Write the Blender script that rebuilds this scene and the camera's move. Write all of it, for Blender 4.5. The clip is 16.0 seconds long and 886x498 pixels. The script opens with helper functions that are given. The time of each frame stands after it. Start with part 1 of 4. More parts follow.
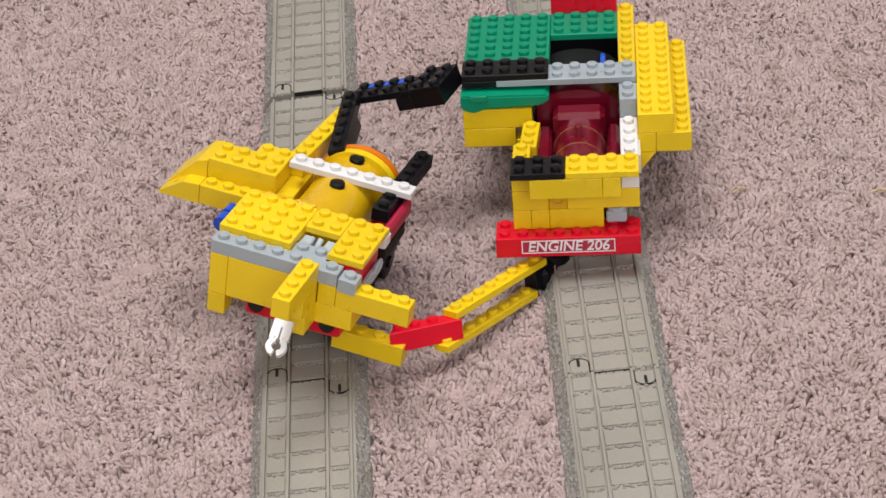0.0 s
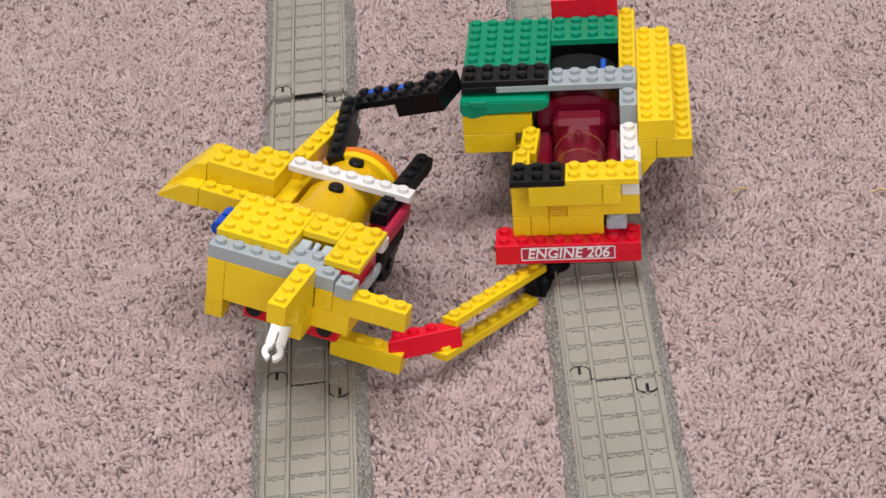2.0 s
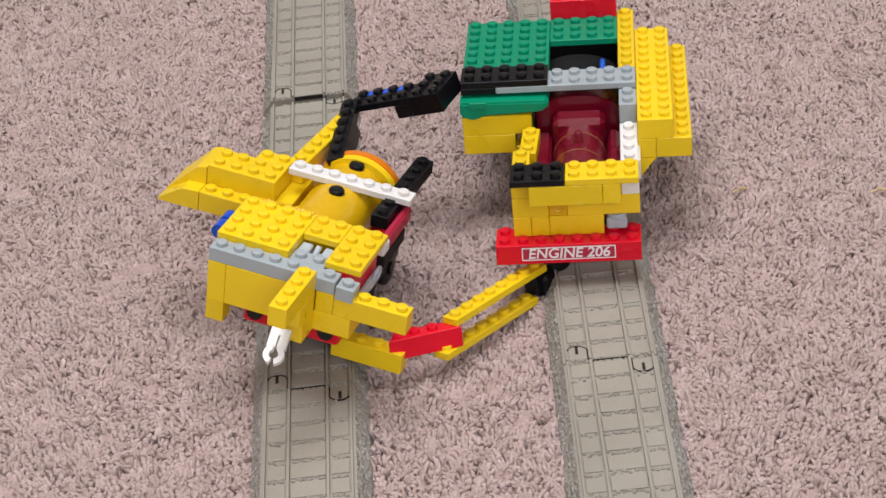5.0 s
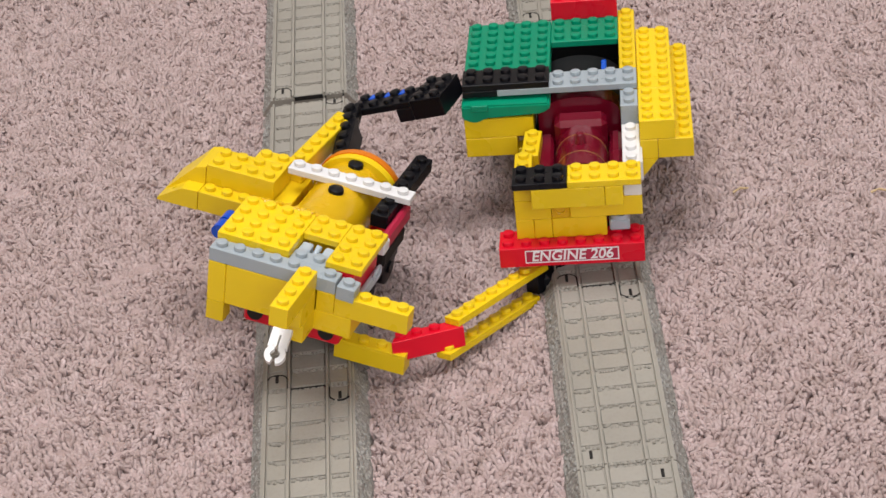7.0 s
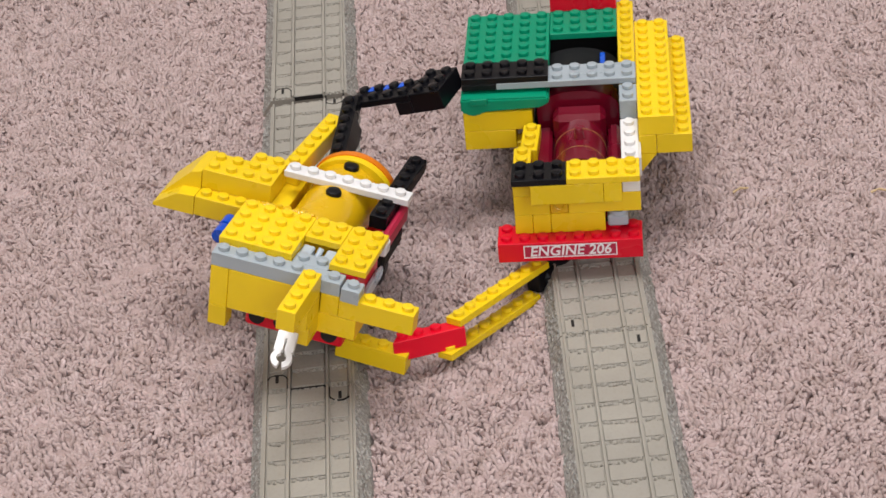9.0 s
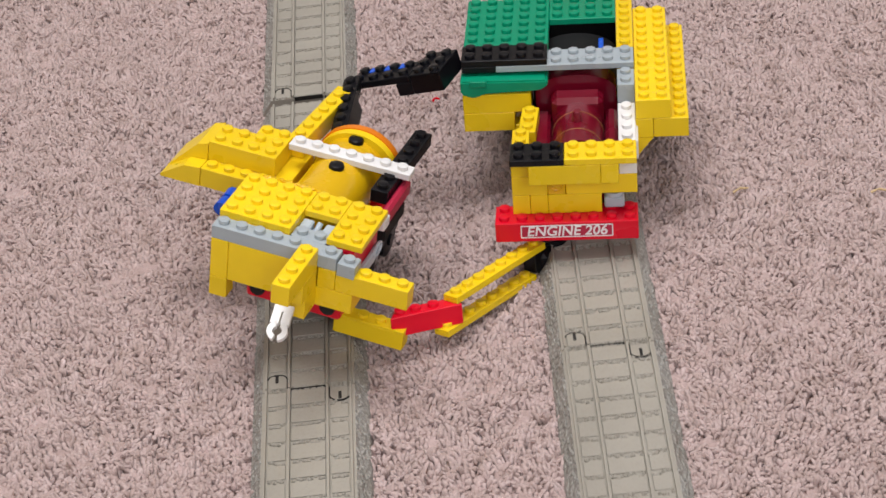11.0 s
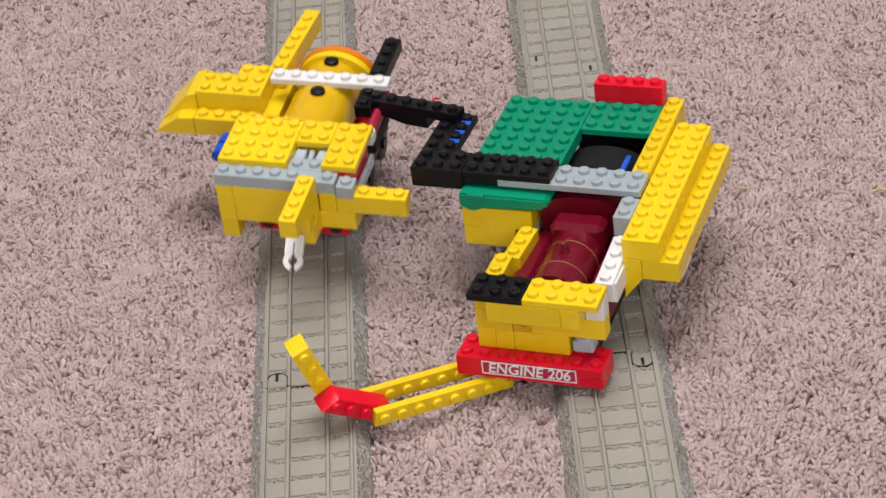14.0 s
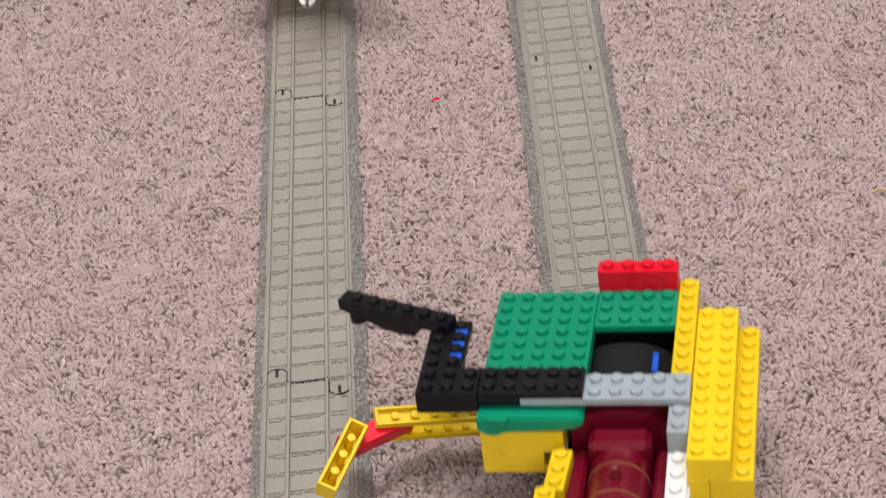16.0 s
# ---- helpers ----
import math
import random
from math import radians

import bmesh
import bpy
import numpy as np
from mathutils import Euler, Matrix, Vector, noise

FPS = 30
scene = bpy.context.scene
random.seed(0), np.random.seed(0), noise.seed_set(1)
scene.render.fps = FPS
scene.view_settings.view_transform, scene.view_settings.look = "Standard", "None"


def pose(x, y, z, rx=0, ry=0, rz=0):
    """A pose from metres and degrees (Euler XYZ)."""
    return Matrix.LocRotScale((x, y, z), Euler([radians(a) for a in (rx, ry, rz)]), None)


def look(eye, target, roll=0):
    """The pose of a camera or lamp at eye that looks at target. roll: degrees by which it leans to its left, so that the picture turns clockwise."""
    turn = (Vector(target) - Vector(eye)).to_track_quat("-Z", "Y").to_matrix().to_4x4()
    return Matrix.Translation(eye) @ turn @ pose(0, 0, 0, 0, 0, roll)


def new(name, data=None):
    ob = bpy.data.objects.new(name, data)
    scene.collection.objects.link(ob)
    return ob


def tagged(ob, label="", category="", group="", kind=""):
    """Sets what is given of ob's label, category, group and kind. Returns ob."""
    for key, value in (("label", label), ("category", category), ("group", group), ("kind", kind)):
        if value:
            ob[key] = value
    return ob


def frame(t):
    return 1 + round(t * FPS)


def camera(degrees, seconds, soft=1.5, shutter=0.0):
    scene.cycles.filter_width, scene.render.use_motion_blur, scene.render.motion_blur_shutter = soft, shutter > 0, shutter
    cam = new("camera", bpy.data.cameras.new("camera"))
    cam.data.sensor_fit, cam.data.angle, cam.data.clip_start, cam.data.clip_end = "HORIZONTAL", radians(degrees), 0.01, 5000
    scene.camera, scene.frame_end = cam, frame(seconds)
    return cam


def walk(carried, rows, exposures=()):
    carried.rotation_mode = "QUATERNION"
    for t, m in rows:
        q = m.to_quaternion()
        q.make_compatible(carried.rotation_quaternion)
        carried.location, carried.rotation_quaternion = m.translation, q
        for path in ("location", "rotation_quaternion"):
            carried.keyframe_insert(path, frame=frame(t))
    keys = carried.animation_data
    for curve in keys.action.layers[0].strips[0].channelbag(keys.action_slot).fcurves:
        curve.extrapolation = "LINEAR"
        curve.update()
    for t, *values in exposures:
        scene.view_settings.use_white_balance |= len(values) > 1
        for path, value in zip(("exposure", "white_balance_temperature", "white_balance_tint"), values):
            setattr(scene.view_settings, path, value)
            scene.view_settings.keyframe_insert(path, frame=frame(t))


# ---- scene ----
cam = camera(22.797, 16.0, soft=1.5, shutter=0.5)
EYE = Matrix(((0.99164924, 0.12896428, 0.0, 0.0), (-0.07298495, 0.56120554, -0.82445227, -0.8), (-0.10632489, 0.81756746, 0.5659315, 0.58833), (0, 0, 0, 1)))
walk(cam, [(0.0, EYE), (16.0, EYE)])

# ---- light ----
world = bpy.data.worlds.new("world")
scene.world = world
world.use_nodes = True
sky = world.node_tree.nodes.new("ShaderNodeTexSky")
sky.sky_type = "NISHITA"
sky.sun_disc = False
sky.sun_elevation, sky.sun_rotation = radians(48), radians(-70)
back = world.node_tree.nodes["Background"]
world.node_tree.links.new(sky.outputs[0], back.inputs[0])
back.inputs[1].default_value = 0.12
scene.view_settings.exposure = 0.0


def added_area_light(name, size_x, size_y, watts, m):
    lamp = bpy.data.lights.new(name, "AREA")
    lamp.shape, lamp.size, lamp.size_y, lamp.energy = "RECTANGLE", size_x, size_y, watts
    lamp.color = (1.0, 0.985, 0.985)
    ob = new(name, lamp)
    ob.matrix_world = m
    return ob


# no window is in view; both lamps added, the second brightens front faces
added_area_light("skylight_daylight", 1.4, 1.3, 58, look((0.0, 0.05, 2.52), (0.0, 0.0501, 0.0)))
added_area_light("window_daylight", 2.2, 1.4, 31, look((0.4, -2.27, 1.55), (0.0, 0.0, 0.1)))


# ---- materials ----
def nodes_of(name):
    m = bpy.data.materials.new(name)
    m.use_nodes = True
    nt = m.node_tree
    return m, nt, nt.nodes["Principled BSDF"]


def add(nt, kind, **kw):
    n = nt.nodes.new(kind)
    for k, v in kw.items():
        n.inputs[k].default_value = v
    return n


def mixed(nt, fac, a, b, mode="MIX"):
    n = nt.nodes.new("ShaderNodeMix")
    n.data_type, n.blend_type = "RGBA", mode
    for sock, v in ((n.inputs[0], fac), (n.inputs[6], a), (n.inputs[7], b)):
        if isinstance(v, (tuple, float, int)):
            sock.default_value = v
        else:
            nt.links.new(v, sock)
    return n.outputs[2]


def ramp(nt, src, stops):
    r = nt.nodes.new("ShaderNodeValToRGB")
    els = r.color_ramp.elements
    while len(els) < len(stops):
        els.new(0.5)
    for e, (p, c) in zip(els, stops):
        e.position, e.color = p, (*c, 1) if len(c) == 3 else c
    nt.links.new(src, r.inputs[0])
    return r.outputs[0]


def plastic(name, col, rough=0.28, spread=0.06, dusty=0.07, gloss=0.5):
    """Moulded toy plastic: slight batch differences, fine handling scratches, dust."""
    m, nt, b = nodes_of(name)
    L = nt.links
    info = add(nt, "ShaderNodeObjectInfo")
    hsv = add(nt, "ShaderNodeHueSaturation", Color=(*col, 1))
    val = add(nt, "ShaderNodeMapRange", **{"To Min": 1 - spread, "To Max": 1 + spread})
    L.new(info.outputs["Random"], val.inputs[0])
    L.new(val.outputs[0], hsv.inputs["Value"])
    tc = add(nt, "ShaderNodeTexCoord")
    n1 = add(nt, "ShaderNodeTexNoise", Scale=45.0, Detail=3.0)
    n2 = add(nt, "ShaderNodeTexNoise", Scale=700.0, Detail=4.0, Roughness=0.7)
    for n in (n1, n2):
        L.new(tc.outputs["Object"], n.inputs["Vector"])
    dust = ramp(nt, n2.outputs[0], [(0.55, (0, 0, 0)), (0.85, (dusty, dusty, dusty))])
    c = mixed(nt, dust, hsv.outputs[0], tuple(min(1, v * 0.8 + 0.12) for v in col) + (1,))
    shade = ramp(nt, n1.outputs[0], [(0.3, (0.93, 0.93, 0.93)), (0.7, (1, 1, 1))])
    L.new(mixed(nt, 1.0, c, shade, "MULTIPLY"), b.inputs["Base Color"])
    rr = add(nt, "ShaderNodeMapRange", **{"From Min": 0.3, "From Max": 0.7, "To Min": rough - 0.06, "To Max": rough + 0.14})
    L.new(n1.outputs[0], rr.inputs[0])
    L.new(rr.outputs[0], b.inputs["Roughness"])
    bump = add(nt, "ShaderNodeBump", Strength=0.05, Distance=0.0003)
    L.new(n2.outputs[0], bump.inputs["Height"])
    L.new(bump.outputs[0], b.inputs["Normal"])
    b.inputs["IOR"].default_value = 1.5
    b.inputs["Specular IOR Level"].default_value = gloss
    return m


YELLOW = plastic("yellow_plastic", (0.86, 0.60, 0.008))
RED = plastic("red_plastic", (0.72, 0.002, 0.022), 0.3, 0.06, 0.04, 0.35)
GREEN = plastic("green_plastic", (0.0, 0.265, 0.140), 0.32, 0.06, 0.04, 0.3)
GREY = plastic("grey_plastic", (0.36, 0.41, 0.44))
BLACK = plastic("black_plastic", (0.0045, 0.0045, 0.0065), 0.3, 0.06, 0.02, 0.28)
WHITE = plastic("white_plastic", (0.78, 0.77, 0.76), 0.35, 0.03)
MATT_BLACK = plastic("matt_black_plastic", (0.005, 0.005, 0.006), 0.6, 0.05, 0.02, 0.3)
BLUE = plastic("blue_plastic", (0.0, 0.075, 0.60))
# for the blue peg, and for the painted blue glints on the black arm
BLUE_PEG_GLINT = plastic("bright_blue_plastic_and_glint", (0.01, 0.10, 0.62))
MAROON = plastic("maroon_plastic", (0.165, 0.003, 0.016), 0.2)
GOLD = plastic("gold_line_paint", (0.34, 0.20, 0.06), 0.35)
ORANGE = plastic("orange_plastic", (0.75, 0.20, 0.005))
AMBER = plastic("amber_plastic", (0.72, 0.43, 0.005), 0.2)
CLEAR_BLUE = plastic("pale_plastic", (0.45, 0.52, 0.58), 0.15)
LABEL_RED = plastic("printed_dark_red", (0.42, 0.012, 0.05), 0.45)
PAPER = plastic("white_lettering", (0.86, 0.80, 0.82), 0.5, 0.0)
TAN = plastic("pale_tan_plastic", (0.62, 0.50, 0.38), 0.35)
STEEL = plastic("steel", (0.45, 0.44, 0.42), 0.3)


def track_material():
    m, nt, b = nodes_of("tan_track_plastic")
    L = nt.links
    tc = add(nt, "ShaderNodeTexCoord")
    n1 = add(nt, "ShaderNodeTexNoise", Scale=26.0, Detail=4.0)
    n2 = add(nt, "ShaderNodeTexNoise", Scale=900.0, Detail=3.0)
    for n in (n1, n2):
        L.new(tc.outputs["Object"], n.inputs["Vector"])
    c = ramp(nt, n1.outputs[0], [(0.3, (0.300, 0.276, 0.236)), (0.7, (0.355, 0.330, 0.286))])
    c = mixed(nt, ramp(nt, n2.outputs[0], [(0.5, (0, 0, 0)), (0.8, (0.35, 0.35, 0.35))]), c, (0.22, 0.195, 0.15, 1))
    L.new(c, b.inputs["Base Color"])
    b.inputs["Roughness"].default_value = 0.42
    bump = add(nt, "ShaderNodeBump", Strength=0.15, Distance=0.0004)
    L.new(n2.outputs[0], bump.inputs["Height"])
    L.new(bump.outputs[0], b.inputs["Normal"])
    return m


def ballast_material():
    """Moulded stones on the flanks, grey drybrushed over tan."""
    m, nt, b = nodes_of("moulded_ballast")
    L = nt.links
    tc = add(nt, "ShaderNodeTexCoord")
    v = add(nt, "ShaderNodeTexVoronoi", Scale=420.0)
    n = add(nt, "ShaderNodeTexNoise", Scale=1300.0, Detail=3.0)
    n3 = add(nt, "ShaderNodeTexNoise", Scale=60.0, Detail=3.0)
    for k in (v, n, n3):
        L.new(tc.outputs["Object"], k.inputs["Vector"])
    base = ramp(nt, n3.outputs[0], [(0.35, (0.27, 0.255, 0.225)), (0.65, (0.36, 0.35, 0.325))])
    c = mixed(nt, ramp(nt, n.outputs[0], [(0.45, (0, 0, 0)), (0.7, (0.75, 0.75, 0.75))]), base, (0.13, 0.125, 0.115, 1))
    c = mixed(nt, ramp(nt, v.outputs["Distance"], [(0.0, (0.8, 0.8, 0.8)), (0.40, (0, 0, 0))]), c, (0.58, 0.565, 0.53, 1))
    L.new(c, b.inputs["Base Color"])
    b.inputs["Roughness"].default_value = 0.55
    bump = add(nt, "ShaderNodeBump", Strength=0.9, Distance=0.0012)
    L.new(v.outputs["Distance"], bump.inputs["Height"])
    bump.invert = True
    L.new(bump.outputs[0], b.inputs["Normal"])
    return m


def carpet_material(name, tufts):
    m, nt, b = nodes_of(name)
    L = nt.links
    tc = add(nt, "ShaderNodeTexCoord")
    n1 = add(nt, "ShaderNodeTexNoise", Scale=9.0, Detail=4.0)
    n3 = add(nt, "ShaderNodeTexNoise", Scale=900.0, Detail=3.0, Roughness=0.7)
    for n in (n1, n3):
        L.new(tc.outputs["Object"], n.inputs["Vector"])
    if tufts:
        geo = add(nt, "ShaderNodeNewGeometry")
        c = ramp(nt, geo.outputs["Random Per Island"], [(0.0, (0.478, 0.364, 0.341)), (0.35, (0.502, 0.388, 0.366)), (0.75, (0.520, 0.406, 0.385)), (1.0, (0.548, 0.436, 0.418))])
    else:
        c = ramp(nt, n3.outputs[0], [(0.3, (0.38, 0.278, 0.258)), (0.7, (0.50, 0.384, 0.366))])
    c = mixed(nt, ramp(nt, n3.outputs[0], [(0.45, (0, 0, 0)), (0.75, (0.4, 0.4, 0.4))]), c, (0.41, 0.298, 0.280, 1))
    c = mixed(nt, ramp(nt, n1.outputs[0], [(0.35, (0, 0, 0)), (0.75, (0.35, 0.35, 0.35))]), c, (0.48, 0.360, 0.336, 1))
    n2 = add(nt, "ShaderNodeTexNoise", Scale=110.0, Detail=3.0, Roughness=0.6)
    L.new(tc.outputs["Object"], n2.inputs["Vector"])
    c = mixed(nt, 1.0, c, ramp(nt, n2.outputs[0], [(0.3, (0.86, 0.84, 0.81)), (0.5, (1, 1, 1)), (0.72, (1.14, 1.15, 1.17))]), "MULTIPLY")
    L.new(c, b.inputs["Base Color"])
    b.inputs["Roughness"].default_value = 0.9
    b.inputs["Specular IOR Level"].default_value = 0.2
    b.inputs["Sheen Weight"].default_value = 0.1
    bump = add(nt, "ShaderNodeBump", Strength=0.7, Distance=0.0006)
    L.new(n3.outputs[0], bump.inputs["Height"])
    L.new(bump.outputs[0], b.inputs["Normal"])
    return m


def wall_material(name, col):
    m, nt, b = nodes_of(name)
    n = add(nt, "ShaderNodeTexNoise", Scale=60.0, Detail=4.0)
    nt.links.new(ramp(nt, n.outputs[0], [(0.3, tuple(v * 0.96 for v in col)), (0.7, col)]), b.inputs["Base Color"])
    b.inputs["Roughness"].default_value = 0.8
    return m


TRACK, BALLAST, CARPET = track_material(), ballast_material(), carpet_material("carpet_backing", False)
PILE = carpet_material("carpet_yarn", True)
WALL, CEILING = wall_material("wall_paint", (0.54, 0.50, 0.44)), wall_material("ceiling_paint", (0.80, 0.79, 0.77))
# near-black that paints the shade inside track gaps and buffer sockets
GAP_SHADE = plastic("recess_shade", (0.012, 0.010, 0.009), 0.8)
STRAW = plastic("dry_straw", (0.55, 0.40, 0.22), 0.7)


# ---- mesh helpers ----
def mesh_of(bm, name, mats, smooth=0.0):
    me = bpy.data.meshes.new(name)
    bm.normal_update()
    bm.to_mesh(me)
    bm.free()
    for m in mats if isinstance(mats, (list, tuple)) else [mats]:
        me.materials.append(m)
    if smooth:
        me.shade_smooth()
        me.set_sharp_from_angle(angle=radians(smooth))
    return me


def part(name, bm, material, parent, label="", smooth=35.0):
    ob = new(name, mesh_of(bm, name, material, smooth))
    ob.parent = parent
    if label:
        ob["label"] = label
    return ob


def empty(name, label, category, group="", kind=""):
    return tagged(new(name), label, category, group, kind)


def box(bm, x0, x1, y0, y1, z0, z1, bevel=0.0003):
    made = bmesh.ops.create_cube(bm, size=1.0)["verts"]
    for v in made:
        v.co = Vector((x0 + (v.co.x + 0.5) * (x1 - x0), y0 + (v.co.y + 0.5) * (y1 - y0), z0 + (v.co.z + 0.5) * (z1 - z0)))
    if bevel:
        es = list({e for v in made for e in v.link_edges})
        bmesh.ops.bevel(bm, geom=es, offset=bevel, segments=1, affect="EDGES")


def tube(bm, a, b, r0, r1=None, seg=16, bevel=0.0, caps=True):
    """A round bar from a to b; with bevel, its far rim is rounded off."""
    r1 = r0 if r1 is None else r1
    a, b = Vector(a), Vector(b)
    axis = (b - a).normalized()
    m = axis.to_track_quat("Z", "Y").to_matrix()
    h = (b - a).length
    rings = [(0.0, r0), (h, r1)] if not bevel else [(0.0, r0), (h - bevel, r1), (h - bevel * 0.3, r1 - bevel * 0.3), (h, r1 - bevel)]
    loops = []
    for z, r in rings:
        loops.append([bm.verts.new(a + m @ Vector((math.cos(k * 2 * math.pi / seg) * r, math.sin(k * 2 * math.pi / seg) * r, z))) for k in range(seg)])
    for p, q in zip(loops, loops[1:]):
        for k in range(seg):
            bm.faces.new((p[k], p[(k + 1) % seg], q[(k + 1) % seg], q[k]))
    if caps:
        bm.faces.new(loops[0][::-1])
        bm.faces.new(loops[-1])


def prism(bm, outline, y0, y1, axis="y"):
    """An outline in x and z, carried from y0 to y1 (or in x, y from z0 to z1)."""
    at = (lambda p, d: (p[0], d, p[1])) if axis == "y" else (lambda p, d: (p[0], p[1], d))
    a = [bm.verts.new(at(p, y0)) for p in outline]
    b = [bm.verts.new(at(p, y1)) for p in outline]
    n = len(outline)
    fs = [bm.faces.new(a), bm.faces.new(b[::-1])]
    fs += [bm.faces.new((a[k], b[k], b[(k + 1) % n], a[(k + 1) % n])) for k in range(n)]
    bmesh.ops.recalc_face_normals(bm, faces=fs)


S, PL = 0.008, 0.0032      # stud pitch and plate height


def studs(bm, us, vs, w):
    for u in us:
        for v in vs:
            tube(bm, (u, v, w), (u, v, w + 0.0018), 0.00242, seg=16, bevel=0.00025)


def brick(parent, u, v, w, nu, nv, plates, mat, name="brick", studded=True, label="", skip=()):
    """A stud brick: u, v, w (mm) is its lower near corner, nu by nv studs, so many plates high."""
    bm = bmesh.new()
    g = 0.00008
    u, v, w = u / 1000, v / 1000, w / 1000
    box(bm, u + g, u + nu * S - g, v + g, v + nv * S - g, w + g * 0.4, w + plates * PL - g * 0.4)
    if studded:
        for i in range(int(nu)):
            for j in range(int(nv)):
                if (i, j) not in skip:
                    studs(bm, [u + (i + 0.5) * S], [v + (j + 0.5) * S], w + plates * PL)
    return part(name, bm, mat, parent, label)


def hollow_bar(parent, nu, a0, c0, mat, name="bar", plates=1):
    """A one-stud-wide bar with an open underside: walls, floor pins and studs; a0, c0 in mm."""
    bm = bmesh.new()
    x0, x1, z0, z1 = a0 / 1000, a0 / 1000 + nu * S, c0 / 1000, c0 / 1000 + plates * PL
    t = 0.0013
    box(bm, x0, x1, 0, S, z1 - 0.0011, z1, 0.0002)
    box(bm, x0, x1, 0, t, z0, z1 - 0.0011, 0.0002)
    box(bm, x0, x1, S - t, S, z0, z1 - 0.0011, 0.0002)
    box(bm, x0, x0 + t, t, S - t, z0, z1 - 0.0011, 0.0002)
    box(bm, x1 - t, x1, t, S - t, z0, z1 - 0.0011, 0.0002)
    for k in range(1, nu):
        tube(bm, (x0 + k * S, S / 2, z1 - 0.001), (x0 + k * S, S / 2, z0), 0.0016, seg=12)
    for k in range(nu):
        studs(bm, [x0 + (k + 0.5) * S], [S / 2], z1)
    return part(name, bm, mat, parent)


GROUND, NEAR = 0.008, 0.986      # carpet level; the tracks are a little smaller than first drawn


# ---- the room ----
def noise_field(nx, ny, cell, feature, seed):
    """Smooth random field with bumps of about that size."""
    rng = np.random.default_rng(seed)
    f = np.fft.rfft2(rng.standard_normal((ny, nx)))
    ky, kx = np.fft.fftfreq(ny, cell)[:, None], np.fft.rfftfreq(nx, cell)[None, :]
    k = np.sqrt(kx * kx + ky * ky) * feature
    out = np.fft.irfft2(f * np.exp(-k * k * 2.2) * (k > 0.05), (ny, nx))
    return out / out.std()


def carpet():
    x0, x1, y0, y1, cell = -0.36, 0.38, -0.30, 0.50, 0.0016
    nx, ny = int((x1 - x0) / cell) + 1, int((y1 - y0) / cell) + 1
    xs, ys = x0 + np.arange(nx) * cell, y0 + np.arange(ny) * cell
    big = noise_field(nx, ny, cell, 0.0075, 3)
    mid = noise_field(nx, ny, cell, 0.0036, 4)
    fine = noise_field(nx, ny, cell, 0.0017, 5)
    crease = 1 - np.minimum(np.abs(noise_field(nx, ny, cell, 0.0042, 6)), 1.0)
    z = 0.00045 * np.clip(big, -2, 2) + 0.0008 * np.clip(mid, -2, 1.6) + 0.0006 * np.clip(fine, -2, 2) - 0.0014 * crease ** 5
    edge = np.minimum.reduce([np.minimum(np.arange(nx), nx - 1 - np.arange(nx))[None, :] + 0 * ys[:, None], np.minimum(np.arange(ny), ny - 1 - np.arange(ny))[:, None] + 0 * xs[None, :]])
    z = np.where(edge == 0, -0.003, z - 0.0028)
    co = np.empty((ny, nx, 3), np.float32)
    co[..., 0], co[..., 1], co[..., 2] = xs[None, :] + 0.0004 * fine, ys[:, None] + 0.0004 * mid, z
    co[edge == 0, 0], co[edge == 0, 1] = (xs[None, :] + 0 * ys[:, None])[edge == 0], (ys[:, None] + 0 * xs[None, :])[edge == 0]
    idx = np.arange(nx * ny, dtype=np.int32).reshape(ny, nx)
    quads = np.stack([idx[:-1, :-1], idx[:-1, 1:], idx[1:, 1:], idx[1:, :-1]], -1).reshape(-1, 4)
    rim = [(-2.0, -2.3), (2.6, -2.3), (2.6, 2.7), (-2.0, 2.7)]
    extra = np.array([(x, y, -0.003) for x, y in rim], np.float32)
    n = nx * ny
    corner = [idx[0, 0], idx[0, -1], idx[-1, -1], idx[-1, 0]]
    outer = [(corner[k], n + k, n + (k + 1) % 4, corner[(k + 1) % 4]) for k in range(4)]
    quads = np.concatenate([quads, np.array(outer, np.int32)])
    me = bpy.data.meshes.new("floor")
    me.vertices.add(n + 4)
    me.vertices.foreach_set("co", np.concatenate([co.reshape(-1, 3), extra]).ravel())
    me.loops.add(quads.size)
    me.loops.foreach_set("vertex_index", quads.ravel().astype(np.int32))
    me.polygons.add(len(quads))
    me.polygons.foreach_set("loop_start", np.arange(0, quads.size, 4, dtype=np.int32))
    me.update(calc_edges=True)
    me.validate()
    me.shade_smooth()
    me.materials.append(CARPET)
    ob = new("floor", me)
    ob.location.z = GROUND
    return tagged(ob, "pinkish beige cut-pile carpet with tufted texture", "carpet", kind="structure")


